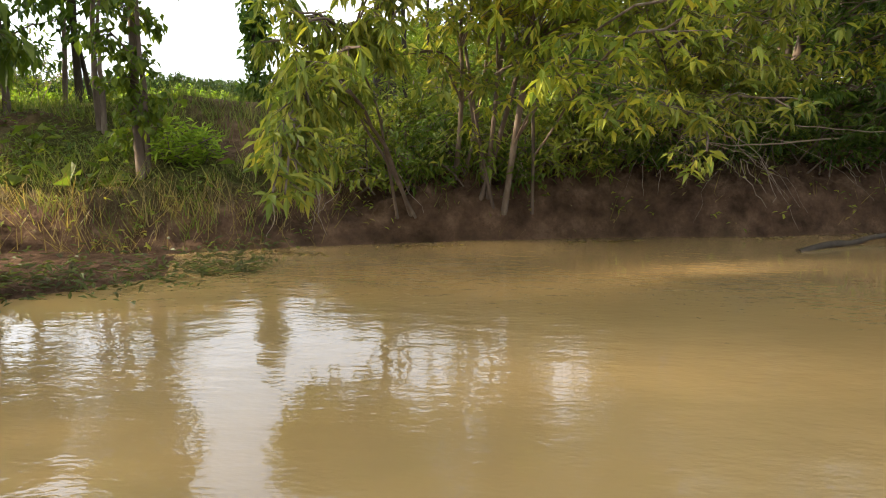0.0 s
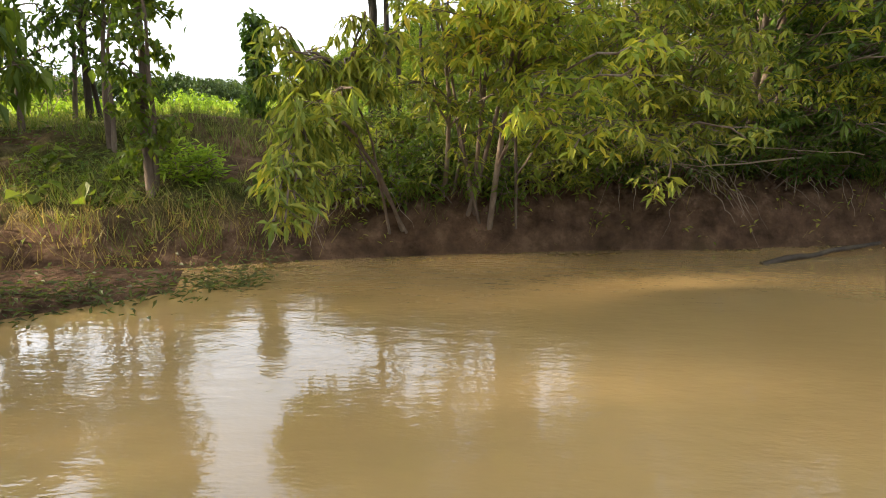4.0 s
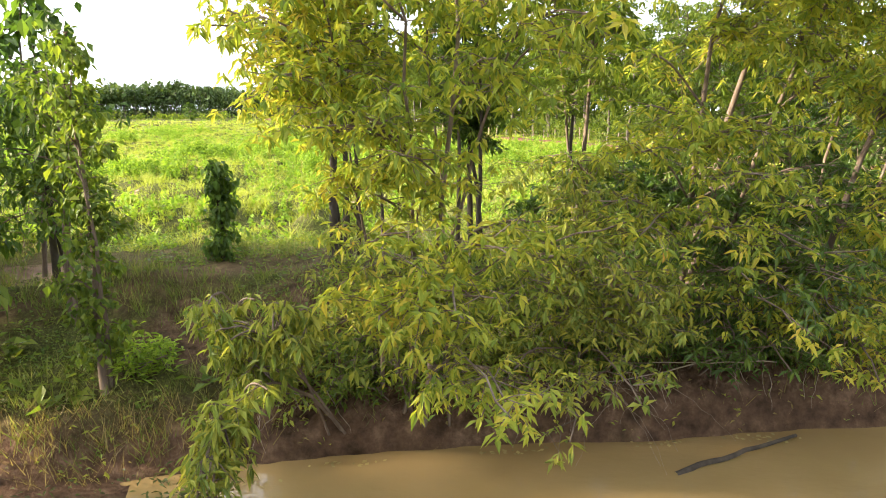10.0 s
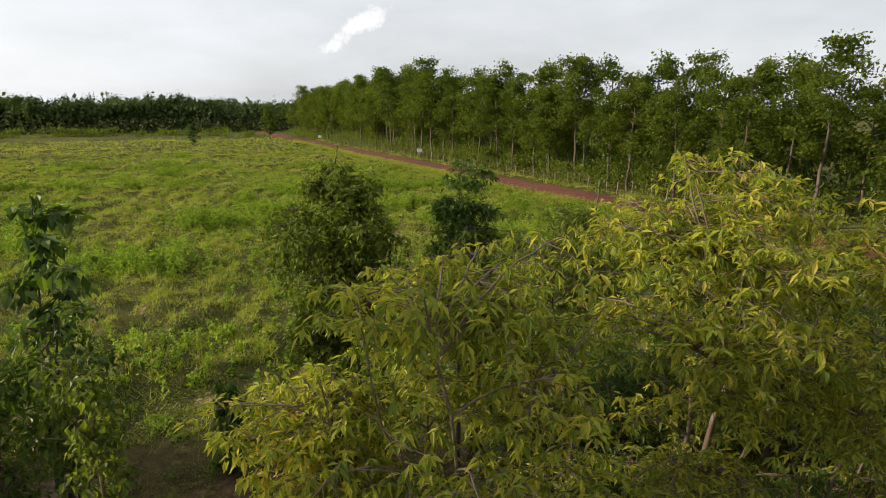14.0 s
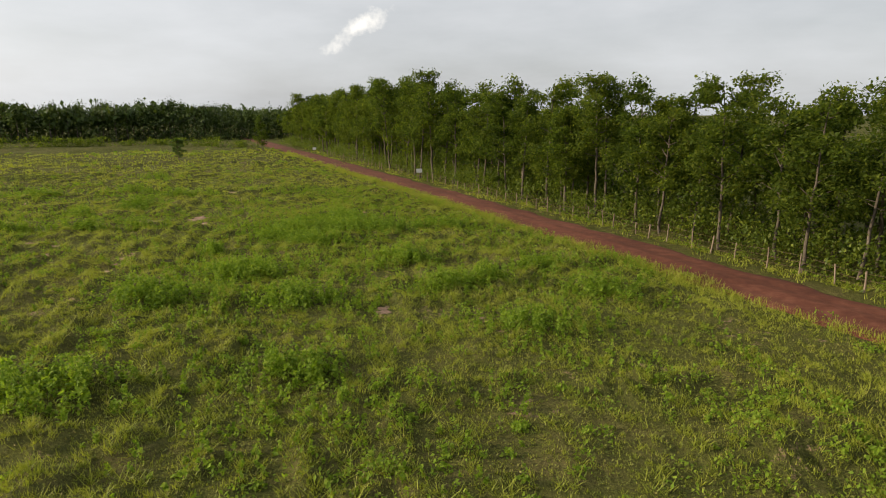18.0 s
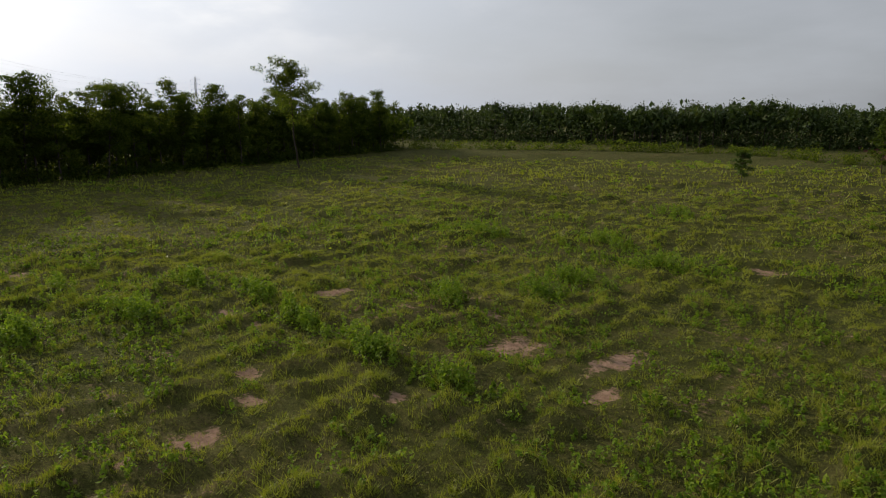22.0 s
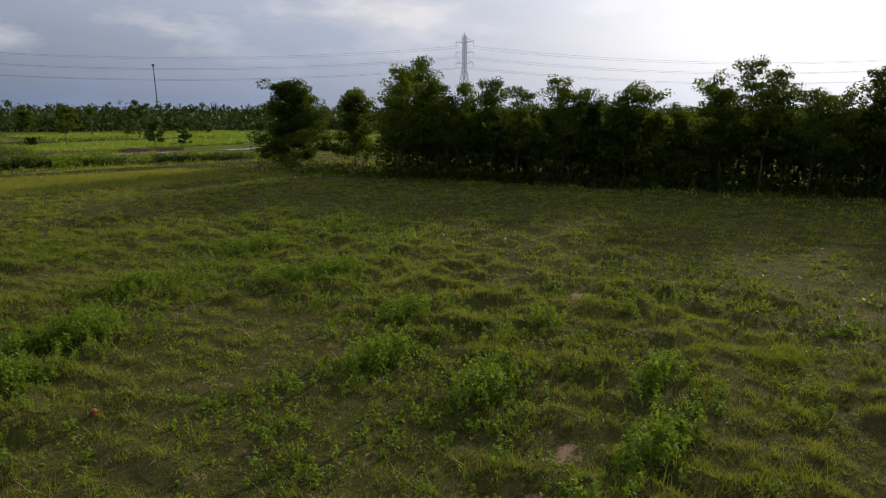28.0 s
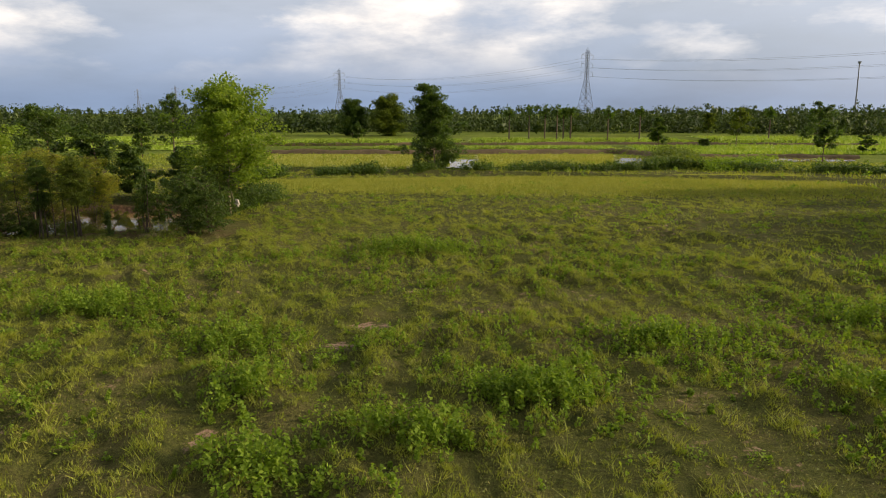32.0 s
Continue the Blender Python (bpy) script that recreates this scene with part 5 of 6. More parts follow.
def woods():
    rng = np.random.default_rng(30)
    road_side = []
    for row, (off, gap) in enumerate([(9.2, 2.9), (12.4, 3.4)]):
        for y in np.arange(8, 190, gap):
            y2 = y + rng.normal(0, 0.7)
            road_side.append((road_x(y2) + off + rng.normal(0, 0.8), y2))
    plant(wood_kinds, road_side, rng, ROADSIDE, lambda y: np.interp(y, [20, 36, 58, 80, 100, 140, 190], [0.80, 0.81, 0.88, 0.97, 1.04, 1.02, 0.98]))
    west = []
    edge_y, edge_x = [-24, 10, 43, 71, 100, 133], [-79, -86.5, -96, -107, -121, -137]
    for off, gap in ((0.5, 2.5), (3.6, 2.9)):
        for y in np.arange(0, 134, gap):
            y2 = y + rng.normal(0, 0.8)
            west.append((np.interp(y2, edge_y, edge_x) - off + rng.normal(0, 0.8), y2))
    plant(thin_kinds, west, rng, WESTERN, vary=(0.82, 1.12))
    # deep rows of both woods and all that stands farther, as one mass of trees
    lines, spots, heart = [], [], []

    def far_tree(x, y, h, r, n, low=0.25):
        """A rounded crown of lobes: leaves on each lobe's skin, and larger ones closing its heart."""
        z = FIELD
        lines.append((np.array([[x, y, z], [x, y, z + h * 0.5], [x, y, z + h * 0.8]]), 0.14, 0.05))
        k = max(5, n // 14)
        c = rng.normal(0, 1, (k, 3))
        c *= (rng.uniform(0.35, 0.78, k) / np.linalg.norm(c, axis=1))[:, None]
        c = c * np.array([r, r, h * (1 - low) * 0.5])
        c[0] = (0, 0, h * (1 - low) * 0.26)
        c[:, 2] *= 0.8
        m = n // k
        u = rng.normal(0, 1, (k, m, 3))
        u /= np.linalg.norm(u, axis=2)[:, :, None]
        u *= (r * rng.uniform(0.36, 0.58, (k, 1, 1)) * np.array([1, 1, 0.8])) * rng.uniform(0.75, 1.0, (k, m, 1))
        mid = np.array([x, y, z + h * (low + (1 - low) * 0.5)])
        spots.append((c[:, None] + u).reshape(-1, 3) + mid)
        heart.append(np.repeat(c * 0.8, 3, axis=0) + rng.normal(0, r * 0.18, (3 * k, 3)) + mid)
    for off in (16, 22):
        for y in np.arange(-5, 260, 4.6):
            y2 = y + rng.normal(0, 1)
            far_tree(road_x(y2) + off + rng.normal(0, 1.2), y2, rng.uniform(9.0, 11.5) * np.interp(y, [20, 36, 65, 105, 150, 200], [0.64, 0.69, 0.84, 0.98, 0.95, 0.9]), 2.5, 190, 0.15)
    for off in (7, 12, 18):
        for y in np.arange(-1, 140, 3.9):
            far_tree(np.interp(y, edge_y, edge_x) - off + rng.normal(0, 1.3), y + rng.normal(0, 1), rng.uniform(8.0, 11), 2.8, 300, 0.04)
    v, f = join([flat_leaves(rng, np.concatenate(spots), 1, 0.62, 0.08, 0.6), flat_leaves(rng, np.concatenate(heart), 1, 1.7, 0.1, 0.9)])
    tagged(new("deep_wood", mesh_from("deep_wood", v, f, LEAF_WOOD)), "deep rows of the surrounding green wood", "wood", kind="stuff")
    spots.clear(), heart.clear()
    # northern wood behind the hedge; its darker leaf stands in for dimmer light
    for off in (0, 7, 16, 28):
        for t in np.arange(0, 1.0, 0.016):
            x, y = -205 + 180 * t, 172 + 85 * t + 10 * math.sin(t * 9)
            far_tree(x + rng.normal(0, 2), y + off + rng.normal(0, 2), rng.uniform(11.5, 15.0) * (0.82 + 0.4 * float(lattice(x, y + off, 9.0, 29))) * (1.0 if t < 0.7 else 0.86), rng.uniform(2.6, 4.4), 360, 0.1)
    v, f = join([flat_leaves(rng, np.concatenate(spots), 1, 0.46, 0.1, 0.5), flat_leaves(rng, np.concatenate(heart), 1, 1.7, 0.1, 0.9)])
    tagged(new("northern_wood", mesh_from("northern_wood", v, f, LEAF_FAR)), "wood closing the meadow's northern end, leaves darkened for dim light", "wood", kind="stuff")
    tagged(new("deep_wood_trunks", mesh_from("deep_wood_trunks", *tubes(lines, 5), BARK_WOOD)), "pale trunks inside the surrounding wood", "wood", kind="stuff")
    # the plain's far belts of trees
    lines.clear(), spots.clear(), heart.clear()
    near_spots = []
    for dist, step, h0, h1 in ((265, 7, 5, 11), (320, 3.6, 8.5, 13), (430, 5, 11, 15), (600, 9, 12, 17), (850, 12, 14, 20)):
        for a in np.arange(-1.45, 1.5, step / dist):
            if dist < 300 and rng.uniform() < 0.35:
                continue
            d = dist + rng.normal(0, dist * 0.06)
            tall = 0.55 + 0.85 * float(lattice(a * dist, dist, 26.0, 19))
            far_tree(-35 - d * math.sin(a), 53 - d * math.cos(a), rng.uniform(h0, h1) * tall, rng.uniform(3.4, 6.2), 180 if dist < 400 else 64, 0.0)
        if dist == 320:
            near_spots = list(spots)
            near_heart = list(heart)
            spots.clear(), heart.clear()
    v, f = join([flat_leaves(rng, np.concatenate(near_spots), 1, 0.75, 0.12, 0.5), flat_leaves(rng, np.concatenate(near_heart), 1, 2.2, 0.1, 0.9)])
    tagged(new("tree_belt", mesh_from("tree_belt", v, f, LEAF_FAR)), "belts of dark trees beyond the paddies", "woods", kind="stuff")
    for dist, step in ((330, 8), (450, 10)):
        for a in np.arange(-1.0, 3.0, step / dist):
            far_tree(-35 - dist * math.sin(a) + rng.normal(0, 6), 53 + dist * math.cos(a) + rng.normal(0, 6), rng.uniform(10, 14), rng.uniform(3.0, 4.8), 64, 0.05)
    v, f = join([flat_leaves(rng, np.concatenate(spots), 1, 1.4, 0.15), flat_leaves(rng, np.concatenate(heart), 1, 2.8, 0.2, 0.9)])
    tagged(new("far_woods", mesh_from("far_woods", v, f, LEAF_FAR)), "far belts of dark trees across the plain", "woods", kind="stuff")


woods()
for src in wood_kinds + thin_kinds:
    for o in (*src.children_recursive, src):
        bpy.data.objects.remove(o)


def lone(name, x, y, h, bare, reach, seed, label, leaf=LEAF_WOOD, n=3, size=0.34, bark=BARK_GREY, limbs=16, puff=0.085):
    ob = wood_tree(name, h, seed, bare, reach, n, leaf, size, bark, label, limbs=limbs, puff=puff)
    ob.matrix_world = pose(x, y, float(land(x, y)) - 0.08)
    return ob


lone("tall_tree", -99.8, 88.8, 15.6, 0.5, 0.22, 301, "tall bare-trunked tree with a high dark crown at the meadow's edge", LEAF_WOOD, 7, 0.32, BARK_DARK, 22)
lone("small_tree", -48.7, 127.3, 3.8, 0.2, 0.24, 302, "small lone tree in the meadow", LEAF_DARK, 4, 0.2)
lone("corner_tree", -42.0, 158.0, 7.5, 0.15, 0.24, 303, "leafy tree at the road's bend", LEAF_WOOD, 3)
lone("big_tree", -7.7, 0.9, 10.4, 0.26, 0.3, 304, "large spreading tree with light feathery foliage by the pond", LEAF_BRIGHT, 10, 0.24, BARK_PALE, 56)
lone("big_tree", 16.0, -1.0, 10.6, 0.12, 0.27, 323, "tall spreading tree with light feathery foliage beyond the pond", LEAF_BRIGHT, 10, 0.26, BARK_PALE, 50)
lone("ditch_tree", -21.2, -46.0, 12.4, 0.02, 0.27, 305, "tall tree with pale bare limbs and dark ivy-like foliage", LEAF_DARK, 9, 0.32, BARK_PALE, 56, 0.07)
lone("teak_tree", 27.0, -61.0, 11.0, 0.3, 0.22, 306, "tall dark tree beyond the pond", LEAF_DARK, 4, 0.4)
lone("teak_tree", 36.0, -67.0, 7.5, 0.25, 0.2, 307, "dark narrow tree beyond the pond", LEAF_DARK, 4, 0.4)
lone("paddy_tree", 53.0, -75.0, 6.0, 0.42, 0.34, 308, "small flat-crowned tree in the fields", LEAF_DARK, 4, 0.36)
lone("paddy_tree", -89.0, -108.8, 9.0, 0.40, 0.26, 309, "lone tree standing among the paddies", LEAF_WOOD, 4, 0.4)
lone("paddy_tree", -88.0, -65.7, 6.9, 0.35, 0.22, 310, "slim tree at the edge of the wet paddy", LEAF_DARK, 4, 0.36)
lone("paddy_tree", -118.0, -130.0, 10.6, 0.08, 0.32, 311, "large dark bushy tree among the paddies", LEAF_DARK, 6, 0.45)
lone("paddy_tree", -73.4, -118.7, 7.4, 0.04, 0.28, 312, "round dark tree on the paddy bank", LEAF_DARK, 6, 0.45)
lone("paddy_tree", 8.7, -140.0, 5.6, 0.2, 0.28, 313, "dark tree at the edge of the paddies", LEAF_DARK, 5, 0.45)
lone("bamboo_clump", 7.2, -188.0, 13.4, 0.02, 0.34, 314, "tall dense clump of bamboo across the paddies", LEAF_GREEN, 12, 0.6, BARK_GREY, 40, 0.14)
lone("paddy_tree", 20.0, -187.0, 12.4, 0.05, 0.3, 318, "tall dark tree beside the bamboo across the paddies", LEAF_DARK, 11, 0.55, BARK_GREY, 34, 0.13)
lone("paddy_tree", -9.0, -192.0, 12.5, 0.05, 0.32, 319, "broad dark tree beyond the paddies", LEAF_DARK, 11, 0.55, BARK_GREY, 34, 0.13)
lone("paddy_tree", -102.0, -168.0, 8.0, 0.2, 0.3, 320, "green tree at the paddies' edge", LEAF_GREEN, 6, 0.5)
lone("round_bush", -109.7, -92.0, 3.4, 0.02, 0.5, 321, "round dark bush on the paddy bank", LEAF_DARK, 7, 0.3)
lone("round_bush", -83.0, -113.0, 2.0, 0.02, 0.6, 322, "low round bush among the paddies", LEAF_DARK, 6, 0.28)
lone("edge_tree", -86.0, -21.0, 12.6, 0.02, 0.33, 315, "broad dark tree at the wood's end", LEAF_WOOD, 12, 0.34, BARK_GREY, 64, 0.1)
lone("edge_tree", -94.0, -4.5, 14.4, 0.12, 0.27, 316, "tall dark tree at the wood's end", LEAF_WOOD, 10, 0.34, BARK_GREY, 44, 0.095)
lone("edge_tree", -92.0, -13.5, 11.4, 0.1, 0.24, 317, "dark tree at the wood's end", LEAF_WOOD, 9, 0.34, BARK_GREY, 34, 0.1)
for k, (x, y, h) in enumerate([(14.0, -9.5, 9.0), (10.5, -11.0, 6.6), (6.5, -10.5, 5.4), (2.0, -11.5, 4.8)]):
    lone("pond_tree", x, y, h, 0.06, 0.3, 330 + k, "dense dark green tree on the far side of the pond", LEAF_DARK, 8, 0.26, BARK_GREY, 22)


def palm(x, y, h, seed):
    rng = np.random.default_rng(seed)
    root = thing("sugar_palm", (x, y, FIELD), "sugar palm with round head of fan leaves in the paddies", "palm tree", "palms of the paddies")
    part("trunk", mesh_from("trunk", *tubes([(bend(rng, (0, 0, 0), (0, 0, 1), h, 0, 0.02, 6), 0.24, 0.17)], 8), BARK_GREY, True), parent=root)
    at = np.tile([[0, 0, h]], (46, 1)) + rng.normal(0, 0.55, (46, 3))
    part("crown", mesh_from("crown", *leaves(rng, at, 2, 1.3, 0.8, 0.1, 0.7, 0.4), LEAF_DARK), parent=root)


for k, (x, y, h) in enumerate([(-36.2, -151, 8.6), (-42.3, -152, 9.3), (-47.2, -152, 8.3), (-50.9, -152, 8.8), (-53.4, -156, 8.4), (-55.6, -156, 9.0), (-65.9, -149, 8.4), (-76.5, -154, 8.6), (-118, -160, 8.4)]):
    palm(x, y, h, 400 + k)


# ---- understorey, hedges and ditch growth ----
def hedge(name, line, n, h, wide, label, leaf, seed, size=0.3, gap=0.42):
    rng = np.random.default_rng(seed)
    line = np.asarray(line, float)
    seg = np.concatenate([[0], np.cumsum(np.linalg.norm(np.diff(line, axis=0), axis=1))])
    s = rng.uniform(0, seg[-1], n)
    x = np.interp(s, seg, line[:, 0]) + rng.normal(0, wide, n)
    y = np.interp(s, seg, line[:, 1]) + rng.normal(0, wide, n)
    ok = fbm(x, y, 4.0, seed) > gap
    x, y = x[ok], y[ok]
    z = land(x, y) + h * rng.uniform(0.05, 1, len(x)) ** 1.3 * (0.4 + 1.2 * fbm(x, y, 5.0, seed + 3))
    tagged(new(name, mesh_from(name, *flat_leaves(rng, np.stack([x, y, z], 1), 4, size, 0.2), leaf)), label, "hedge", kind="stuff")


hedge("roadside_brush", [(road_x(y) + 10.0, y) for y in (6, 60, 120, 200)], 19000, 2.1, 1.5, "green brush under the roadside trees", LEAF_GREEN, 501, 0.22, 0.3)
hedge("roadside_thicket", [(road_x(y) + 15.5, y) for y in (4, 60, 120, 200)], 14000, 4.6, 2.2, "dark thicket inside the roadside wood", LEAF_WOOD, 509, 0.36, 0.2)
hedge("western_thicket", [(-89, -2), (-92, 10), (-102, 43), (-113, 71), (-127, 100), (-143, 133)], 13000, 7.0, 3.2, "dark thicket inside the western wood", LEAF_WOOD, 510, 0.6, 0.12)
# the northern thicket repeats the wood's darker leaf in place of dimmer light
hedge("northern_thicket", [(-205, 176), (-150, 204), (-90, 230), (-25, 260)], 14000, 8.5, 9.0, "thicket of the northern wood, leaves darkened for dim light", LEAF_FAR, 511, 0.75, 0.15)
hedge("western_brush", [(-80, -13), (-86, 10), (-96, 43), (-107, 71), (-121, 100), (-137, 133)], 6000, 1.5, 1.3, "dark brush under the western trees", LEAF_WOOD, 502, 0.3, 0.25)
hedge("northern_hedge", [(-140, 138), (-112, 168), (-78, 188), (-48, 172)], 3800, 2.2, 1.6, "dark green hedge closing the meadow", LEAF_WOOD, 503, 0.42)
hedge("ditch_brush", [(9, -27), (-1, -34), (-10, -39.5), (-20, -41), (-30, -41.5), (-40, -46), (-50, -47), (-58, -51), (-75, -47), (-95, -40)], 14000, 1.2, 0.9, "dark brush along the ditch", LEAF_DARK, 504, 0.28, 0.4)
hedge("pond_bank_brush", [(14, -86), (-20, -87), (-50, -90), (-66, -84)], 9000, 0.9, 1.1, "green growth on the earth bank", LEAF_GREEN, 505, 0.3, 0.44)
hedge("paddy_brush", [(-57.5, -50), (-61, -60), (-64.5, -72), (-66, -80)], 6500, 1.7, 1.8, "green brush on the mound beside the wet paddy", LEAF_GREEN, 506, 0.3, 0.34)
hedge("mound_brush", [(-60, -48), (-68, -52), (-73, -58)], 3600, 1.3, 1.8, "green brush on the mound's near end", WEED, 512, 0.3, 0.38)
hedge("far_brush", [(60, -110), (0, -118), (-60, -130), (-140, -125)], 2600, 1.2, 1.4, "bushes along the paddy bank", LEAF_WOOD, 507, 0.4)
for dist, tall in ((300, 6.0), (345, 9.0)):
    hedge("belt_undergrowth", [(-35 - dist * math.sin(a), 53 - dist * math.cos(a)) for a in np.linspace(-1.3, 1.4, 20)], 12000, tall, 5.0, "dark undergrowth under the far belt of trees", LEAF_FAR, 520 + int(tall), 1.15, 0.2)
hedge("pond_side_brush", [(-6.4, 4), (-6.1, -2.5), (-8.4, -7.5), (-5, -11), (4, -11.5)], 7000, 1.6, 0.9, "low dark brush round the pond", LEAF_DARK, 508, 0.16, 0.36)


# ---- fields of the south ----
def sheet(name, corners, z, mat, label, category):
    rng = np.random.default_rng(int(abs(corners[0][0]) * 7))
    (x0, y0), (x1, y1), (x2, y2), (x3, y3) = corners
    u, v = np.meshgrid(np.linspace(0, 1, 30), np.linspace(0, 1, 30), indexing="ij")
    X = (x0 * (1 - u) + x1 * u) * (1 - v) + (x3 * (1 - u) + x2 * u) * v
    Y = (y0 * (1 - u) + y1 * u) * (1 - v) + (y3 * (1 - u) + y2 * u) * v
    rim = np.minimum.reduce([u, 1 - u, v, 1 - v]) < 0.01
    X, Y = X + rim * rng.normal(0, 0.6, X.shape), Y + rim * rng.normal(0, 0.4, X.shape)
    Z = z + 0.05 * (fbm(X, Y, 2.0, 91) - 0.5)
    i, j = np.meshgrid(np.arange(29), np.arange(29), indexing="ij")
    q = np.stack([i * 30 + j, (i + 1) * 30 + j, (i + 1) * 30 + j + 1, i * 30 + j + 1], -1).reshape(-1, 4)
    tagged(new(name, mesh_from(name, np.stack([X, Y, Z], -1).reshape(-1, 3), q, mat, True)), label, category, kind="structure")


def crop(name, corners, n, tall, wide, mat, label, seed, thinning=1.0):
    """Standing blades over a field's four corners; thinning under 1 leaves the first edge sparse."""
    rng = np.random.default_rng(seed)
    (x0, y0), (x1, y1), (x2, y2), (x3, y3) = corners
    u, v = rng.uniform(0.01, 0.99, n), rng.uniform(0.01, 0.99, n) ** thinning
    x = (x0 * (1 - u) + x1 * u) * (1 - v) + (x3 * (1 - u) + x2 * u) * v
    y = (y0 * (1 - u) + y1 * u) * (1 - v) + (y3 * (1 - u) + y2 * u) * v
    bv, bf = blades(x, y, 0 * x + FIELD, rng, tall * rng.uniform(0.6, 1.1, n), wide, 0.4)
    tagged(new(name, mesh_from(name, bv, bf, mat)), label, "crop", kind="stuff")


PALE_FIELDS = ([(-28, -50), (-50, -54), (-55, -82), (-27, -80)], [(12, -44), (-20, -47), (-20, -79), (16, -78)])
for k, corners in enumerate(PALE_FIELDS):
    crop("stubble", corners, 14000, 0.4, 0.11, PALE_FIELD, "standing pale stubble", 601 + 20 * k)
    sheet("pale_field", corners, FIELD + 0.09, PALE_FIELD, "pale yellow-green stubble field beyond the ditch", "field")
crop("meadow_edge_grass", [(2, -15), (-76, -9), (-72, -42), (4, -28)], 90000, 0.26, 0.045, PALE_FIELD, "rough grass at the meadow's southern end", 602, 0.5)
crop("ditch_grass", [(-55, -50), (-100, -46), (-100, -62), (-56, -62)], 9000, 0.28, 0.10, GRASS, "rough grass beyond the ditch", 603)
for k, (x0, x1, ya, yb) in enumerate([(-2, -60, -92, -108), (-62, -125, -84, -98), (-64, -130, -100, -116), (-128, -190, -90, -112), (30, -22, -128, -150), (-24, -90, -132, -162), (-92, -170, -122, -150), (70, 30, -90, -120), (-100, -180, -155, -185), (110, 60, -130, -165)]):
    sheet("paddy", [(x0, ya), (x1, ya - 3), (x1, yb - 3), (x0, yb)], FIELD + 0.07 + 0.004 * k, PADDY, "bright green flooded rice paddy", "paddy")
    crop("rice", [(x0, ya), (x1, ya - 3), (x1, yb - 3), (x0, yb)], 3600, 0.75, 0.32, PADDY, "standing bright green rice", 620 + k)
sheet("wet_paddy", [(-74, -63), (-93, -66), (-98, -73), (-72, -74)], FIELD + 0.08, WATER, "flooded muddy paddy shining under the sky", "water")
sheet("far_pond", [(-51, -57), (-54.5, -56), (-58, -70), (-54, -71)], FIELD + 0.13, WATER, "small muddy pond behind the ditch", "water")
sheet("far_pond", [(-22.5, -48), (-27, -48), (-26.6, -66), (-22.2, -65)], FIELD + 0.13, WATER, "small muddy pond by the tall tree", "water")
sheet("wet_paddy", [(-104, -63), (-122, -66), (-122, -70), (-104, -68)], FIELD + 0.08, WATER, "flooded muddy paddy shining under the sky", "water")


def dike(line, h, wide, label):
    """A long bank of dug earth with uneven crest."""
    line = np.asarray(line, float)
    seg = np.concatenate([[0], np.cumsum(np.linalg.norm(np.diff(line, axis=0), axis=1))])
    s = np.arange(0, seg[-1], 0.8)
    x, y = np.interp(s, seg, line[:, 0]), np.interp(s, seg, line[:, 1])
    d = np.gradient(np.stack([x, y], 1), axis=0)
    d /= np.linalg.norm(d, axis=1)[:, None]
    u = np.linspace(-1, 1, 9)
    X = x[:, None] - d[:, 1:2] * u * wide
    Y = y[:, None] + d[:, 0:1] * u * wide
    Z = FIELD - 0.1 + (h + 0.1) * (1 - np.abs(u)[None] ** 1.7) * (0.6 + 0.8 * fbm(X, Y, 2.5, 95))
    k = 9
    i, j = np.meshgrid(np.arange(len(s) - 1), np.arange(k - 1), indexing="ij")
    q = np.stack([i * k + j, i * k + j + 1, (i + 1) * k + j + 1, (i + 1) * k + j], -1).reshape(-1, 4)
    tagged(new("earth_dike", mesh_from("earth_dike", np.stack([X, Y, Z], -1).reshape(-1, 3), q, EARTH, True)), label, "dike", kind="structure")


dike([(22, -83), (-15, -83), (-40, -85), (-57, -88), (-61.5, -82), (-63, -70)], 0.85, 1.6, "long reddish earth dike behind the pale field")
dike([(-66, -76), (-82, -78), (-100, -75)], 0.6, 0.9, "low muddy bund across the flooded paddy")
dike([(60, -112), (0, -118), (-60, -128), (-130, -122)], 0.6, 1.2, "low earth bund between the paddies")


# ---- fence, sign, pylons and posts ----
def fence():
    rng = np.random.default_rng(5)
    root = thing("fence", (0, 0, 0), "barbed wire fence on weathered wooden posts along the road", "fence")
    stakes = []
    for y in np.arange(24, 150, 1.75):
        y2 = y + rng.normal(0, 0.2)
        x = road_x(y2) + 6.95 + rng.normal(0, 0.1)
        h = rng.uniform(0.8, 1.25)
        top = np.array([x + rng.normal(0, 0.06), y2 + rng.normal(0, 0.08), FIELD + h])
        foot = np.array([x, y2, FIELD - 0.1])
        r = rng.uniform(0.035, 0.06)
        me = mesh_from("post", *tubes([(np.array([0 * foot, (top - foot) * 0.5 + rng.normal(0, 0.015, 3), top - foot, top - foot + [0, 0, 0.004]]), r, r * 0.8)], 7), POST, True)
        ob = part("post", me, parent=root)
        ob.location = foot
        stakes.append((foot, top))
    for level in (0.35, 0.62, 0.9):
        pts = np.array([f + (t - f) * level for f, t in stakes])
        part("wire", mesh_from("wire", *tubes([(pts, 0.006, 0.006)], 4), RUST, True), parent=root)


fence()


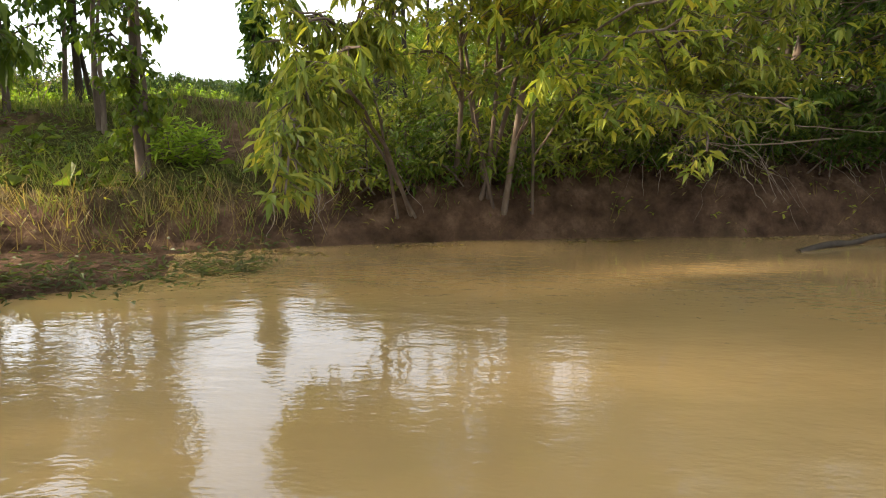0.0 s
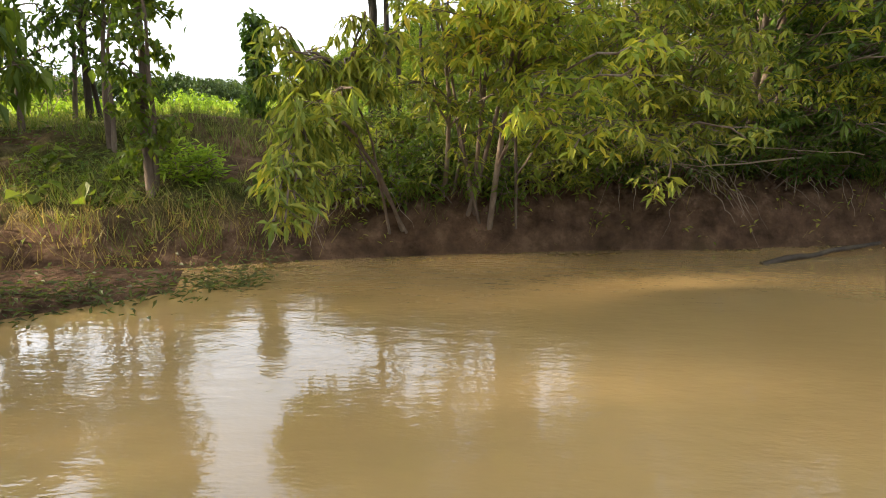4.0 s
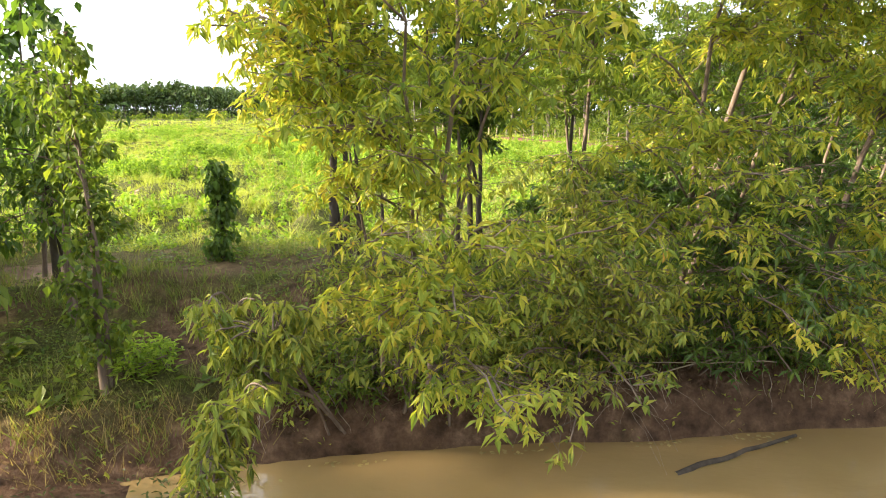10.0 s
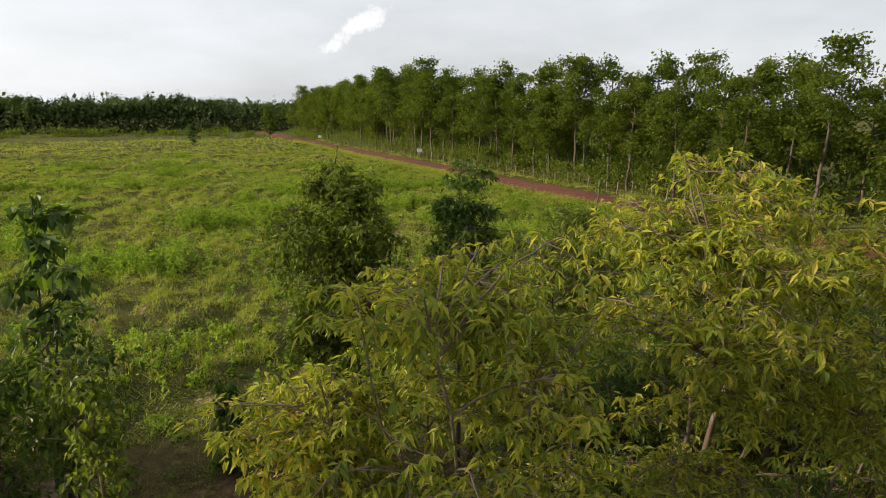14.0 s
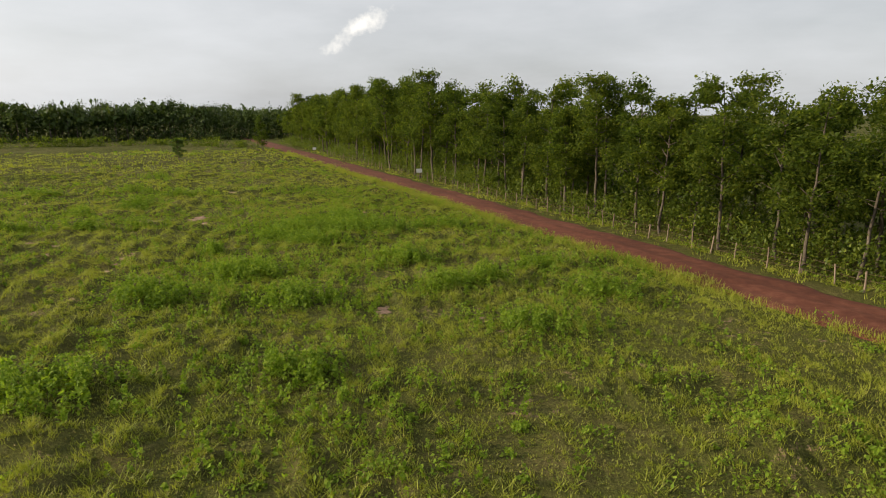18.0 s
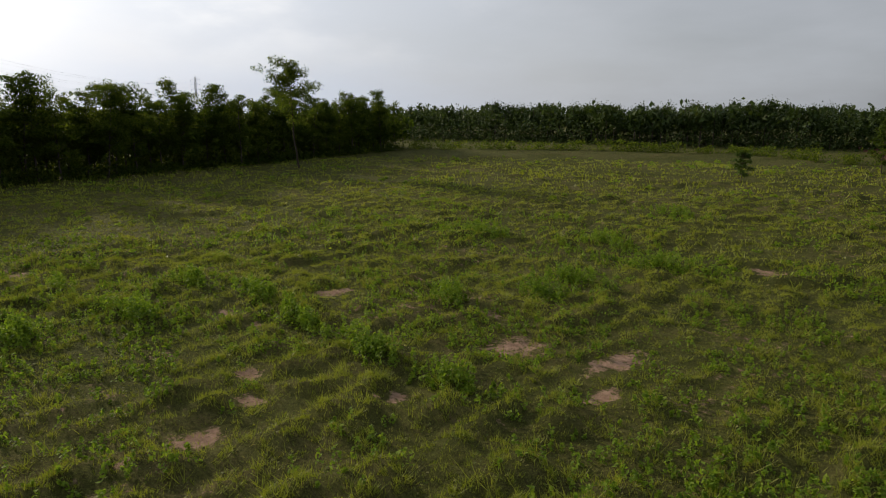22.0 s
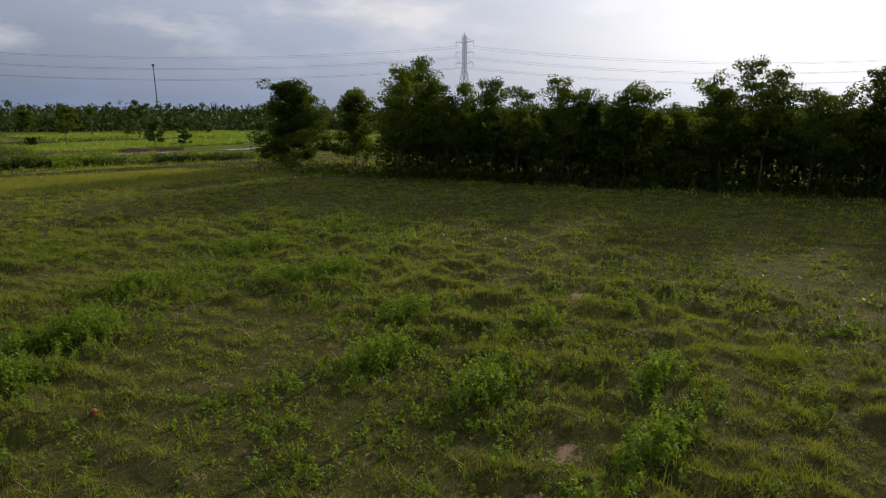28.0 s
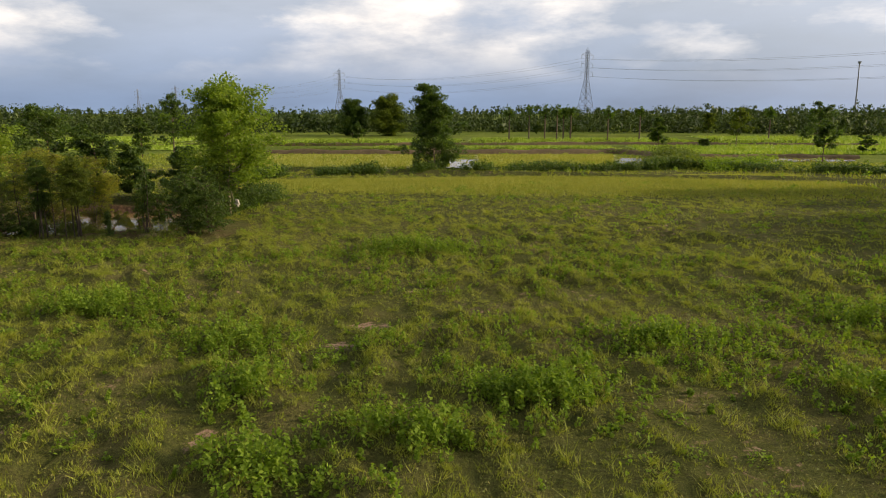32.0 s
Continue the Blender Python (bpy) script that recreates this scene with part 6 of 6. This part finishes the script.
def board(x, y, turn):
    root = thing("road_sign", (x, y, FIELD), "small white board on a post by the road", "sign", turn=turn)
    part("post", mesh_from("post", *tubes([(np.array([[0, 0, -0.1], [0, 0, 0.5], [0, 0, 1.1]]), 0.04, 0.035)], 7), POST, True), parent=root)
    bm = bmesh.new()
    bmesh.ops.create_cube(bm, size=1, matrix=Matrix.Translation((0, -0.06, 1.15)) @ Matrix.Diagonal((0.75, 0.03, 0.5, 1)))
    bmesh.ops.bevel(bm, geom=bm.edges[:], offset=0.008, segments=2)
    part("panel", bm, WHITE, root, "plain white panel")


board(-3.0, 92.4, 10)
board(-27.5, 146.0, 10)


def pylon(x, y, h, turn):
    root = thing("transmission_tower", (x, y, FIELD), "steel lattice transmission tower with three pairs of cross-arms", "pylon", "towers of the power line", turn=turn)
    half = lambda z: (0.085 * (1 - min(z / (h * 0.62), 1)) + 0.018) * h
    levels = [0, 0.14, 0.26, 0.36, 0.45, 0.53, 0.60, 0.66, 0.72, 0.78, 0.84, 0.90, 0.96]
    corner = lambda z, k: np.array([half(z) * (1, -1, -1, 1)[k % 4], half(z) * (1, 1, -1, -1)[k % 4], z])
    for k in range(4):
        part("leg", mesh_from("leg", *tubes([(np.array([corner(l * h, k) for l in levels]), 0.17, 0.10)], 4), STEEL), parent=root)
    braces = []
    for a, b in zip(levels[:-1], levels[1:]):
        for k in range(4):
            braces += [(np.array([corner(a * h, k), corner(b * h, k + 1)]), 0.08, 0.08), (np.array([corner(a * h, k + 1), corner(b * h, k)]), 0.08, 0.08), (np.array([corner(b * h, k), corner(b * h, k + 1)]), 0.07, 0.07)]
    part("bracing", mesh_from("bracing", *tubes(braces, 4), STEEL), parent=root)
    for lv in (0.68, 0.79, 0.90):
        for s in (-1, 1):
            end = np.array([s * 0.115 * h, 0, lv * h + 0.01 * h])
            w = half(lv * h)
            arm = [(np.array([[s * w, w, lv * h], end]), 0.09, 0.06), (np.array([[s * w, -w, lv * h], end]), 0.09, 0.06), (np.array([[s * w, 0, lv * h + 0.045 * h], end]), 0.08, 0.06)]
            cross_arm = part("cross_arm", mesh_from("cross_arm", *tubes(arm, 4), STEEL), parent=root)
            part("insulator", mesh_from("insulator", *tubes([(np.array([end, end - [0, 0, 1.2], end - [0, 0, 2.4]]), 0.12, 0.10)], 5), STEEL), parent=cross_arm)
    part("peak", mesh_from("peak", *tubes([(np.array([corner(0.96 * h, k), [0, 0, h]]), 0.09, 0.06) for k in range(4)], 4), STEEL), parent=root)


TOWERS = [(584, -1084), (448, -944), (285, -757), (109, -570), (-94, -384), (-309, -151), (-508, 79), (-764, 298), (-1115, 777)]
LINE_TURN = math.degrees(math.atan2(230, -206)) - 90
for x, y in TOWERS:
    pylon(x, y, 49, LINE_TURN + (48 if x == -309 else 0))


def conductors():
    c, s = math.cos(radians(LINE_TURN)), math.sin(radians(LINE_TURN))
    for (xa, ya), (xb, yb) in zip(TOWERS[2:-2], TOWERS[3:-1]):
        for lv in (0.68, 0.79, 0.90):
            for side in (-1, 1):
                o = side * 0.115 * 49
                t = np.linspace(0, 1, 24)
                p = np.stack([xa + (xb - xa) * t + o * c, ya + (yb - ya) * t + o * s, FIELD + lv * 49 - 2 - 7.5 * 4 * t * (1 - t)], 1)
                ob = new("power_cable", mesh_from("power_cable", *tubes([(p, 0.04, 0.04)], 4), WIRE, True))
                tagged(ob, "sagging high-voltage cable between lattice towers", "cable", "cables of the power line")


conductors()
mast = thing("mast", (-266, -388, FIELD), "thin tall mast with small head beyond the paddies", "mast")
part("pole", mesh_from("pole", *tubes([(np.array([[0, 0, 0], [0.2, 0, 20], [0.8, 0, 39]]), 0.55, 0.3)], 8), STEEL, True), parent=mast)
part("head", mesh_from("head", *tubes([(np.array([[0.8, 0, 38.4], [0.8, 0, 39.0], [0.8, 0, 40]]), 0.5, 1.1)], 8), STEEL), parent=mast)


def leaning_post():
    root = thing("leaning_post", (-7.5, -1.0, float(land(-7.5, -1.0)) - 0.1), "leaning wooden post with a pale sack tied to it", "post")
    part("stake", mesh_from("stake", *tubes([(np.array([[0, 0, 0], [0.16, 0.02, 1.1], [0.36, 0.02, 2.3]]), 0.075, 0.06)], 8), POST, True), parent=root)
    bm = bmesh.new()
    bmesh.ops.create_icosphere(bm, subdivisions=3, radius=0.3, matrix=Matrix.Translation((-0.16, 0.12, 1.05)) @ Matrix.Diagonal((0.75, 0.6, 1.25, 1)))
    for v in bm.verts:
        v.co += Vector((noise.noise(v.co * 5), noise.noise(v.co * 5 + Vector((9, 0, 0))), noise.noise(v.co * 5 + Vector((0, 9, 0))))) * 0.06
    part("sack", bm, SACK, root, "slack pale sack")


leaning_post()
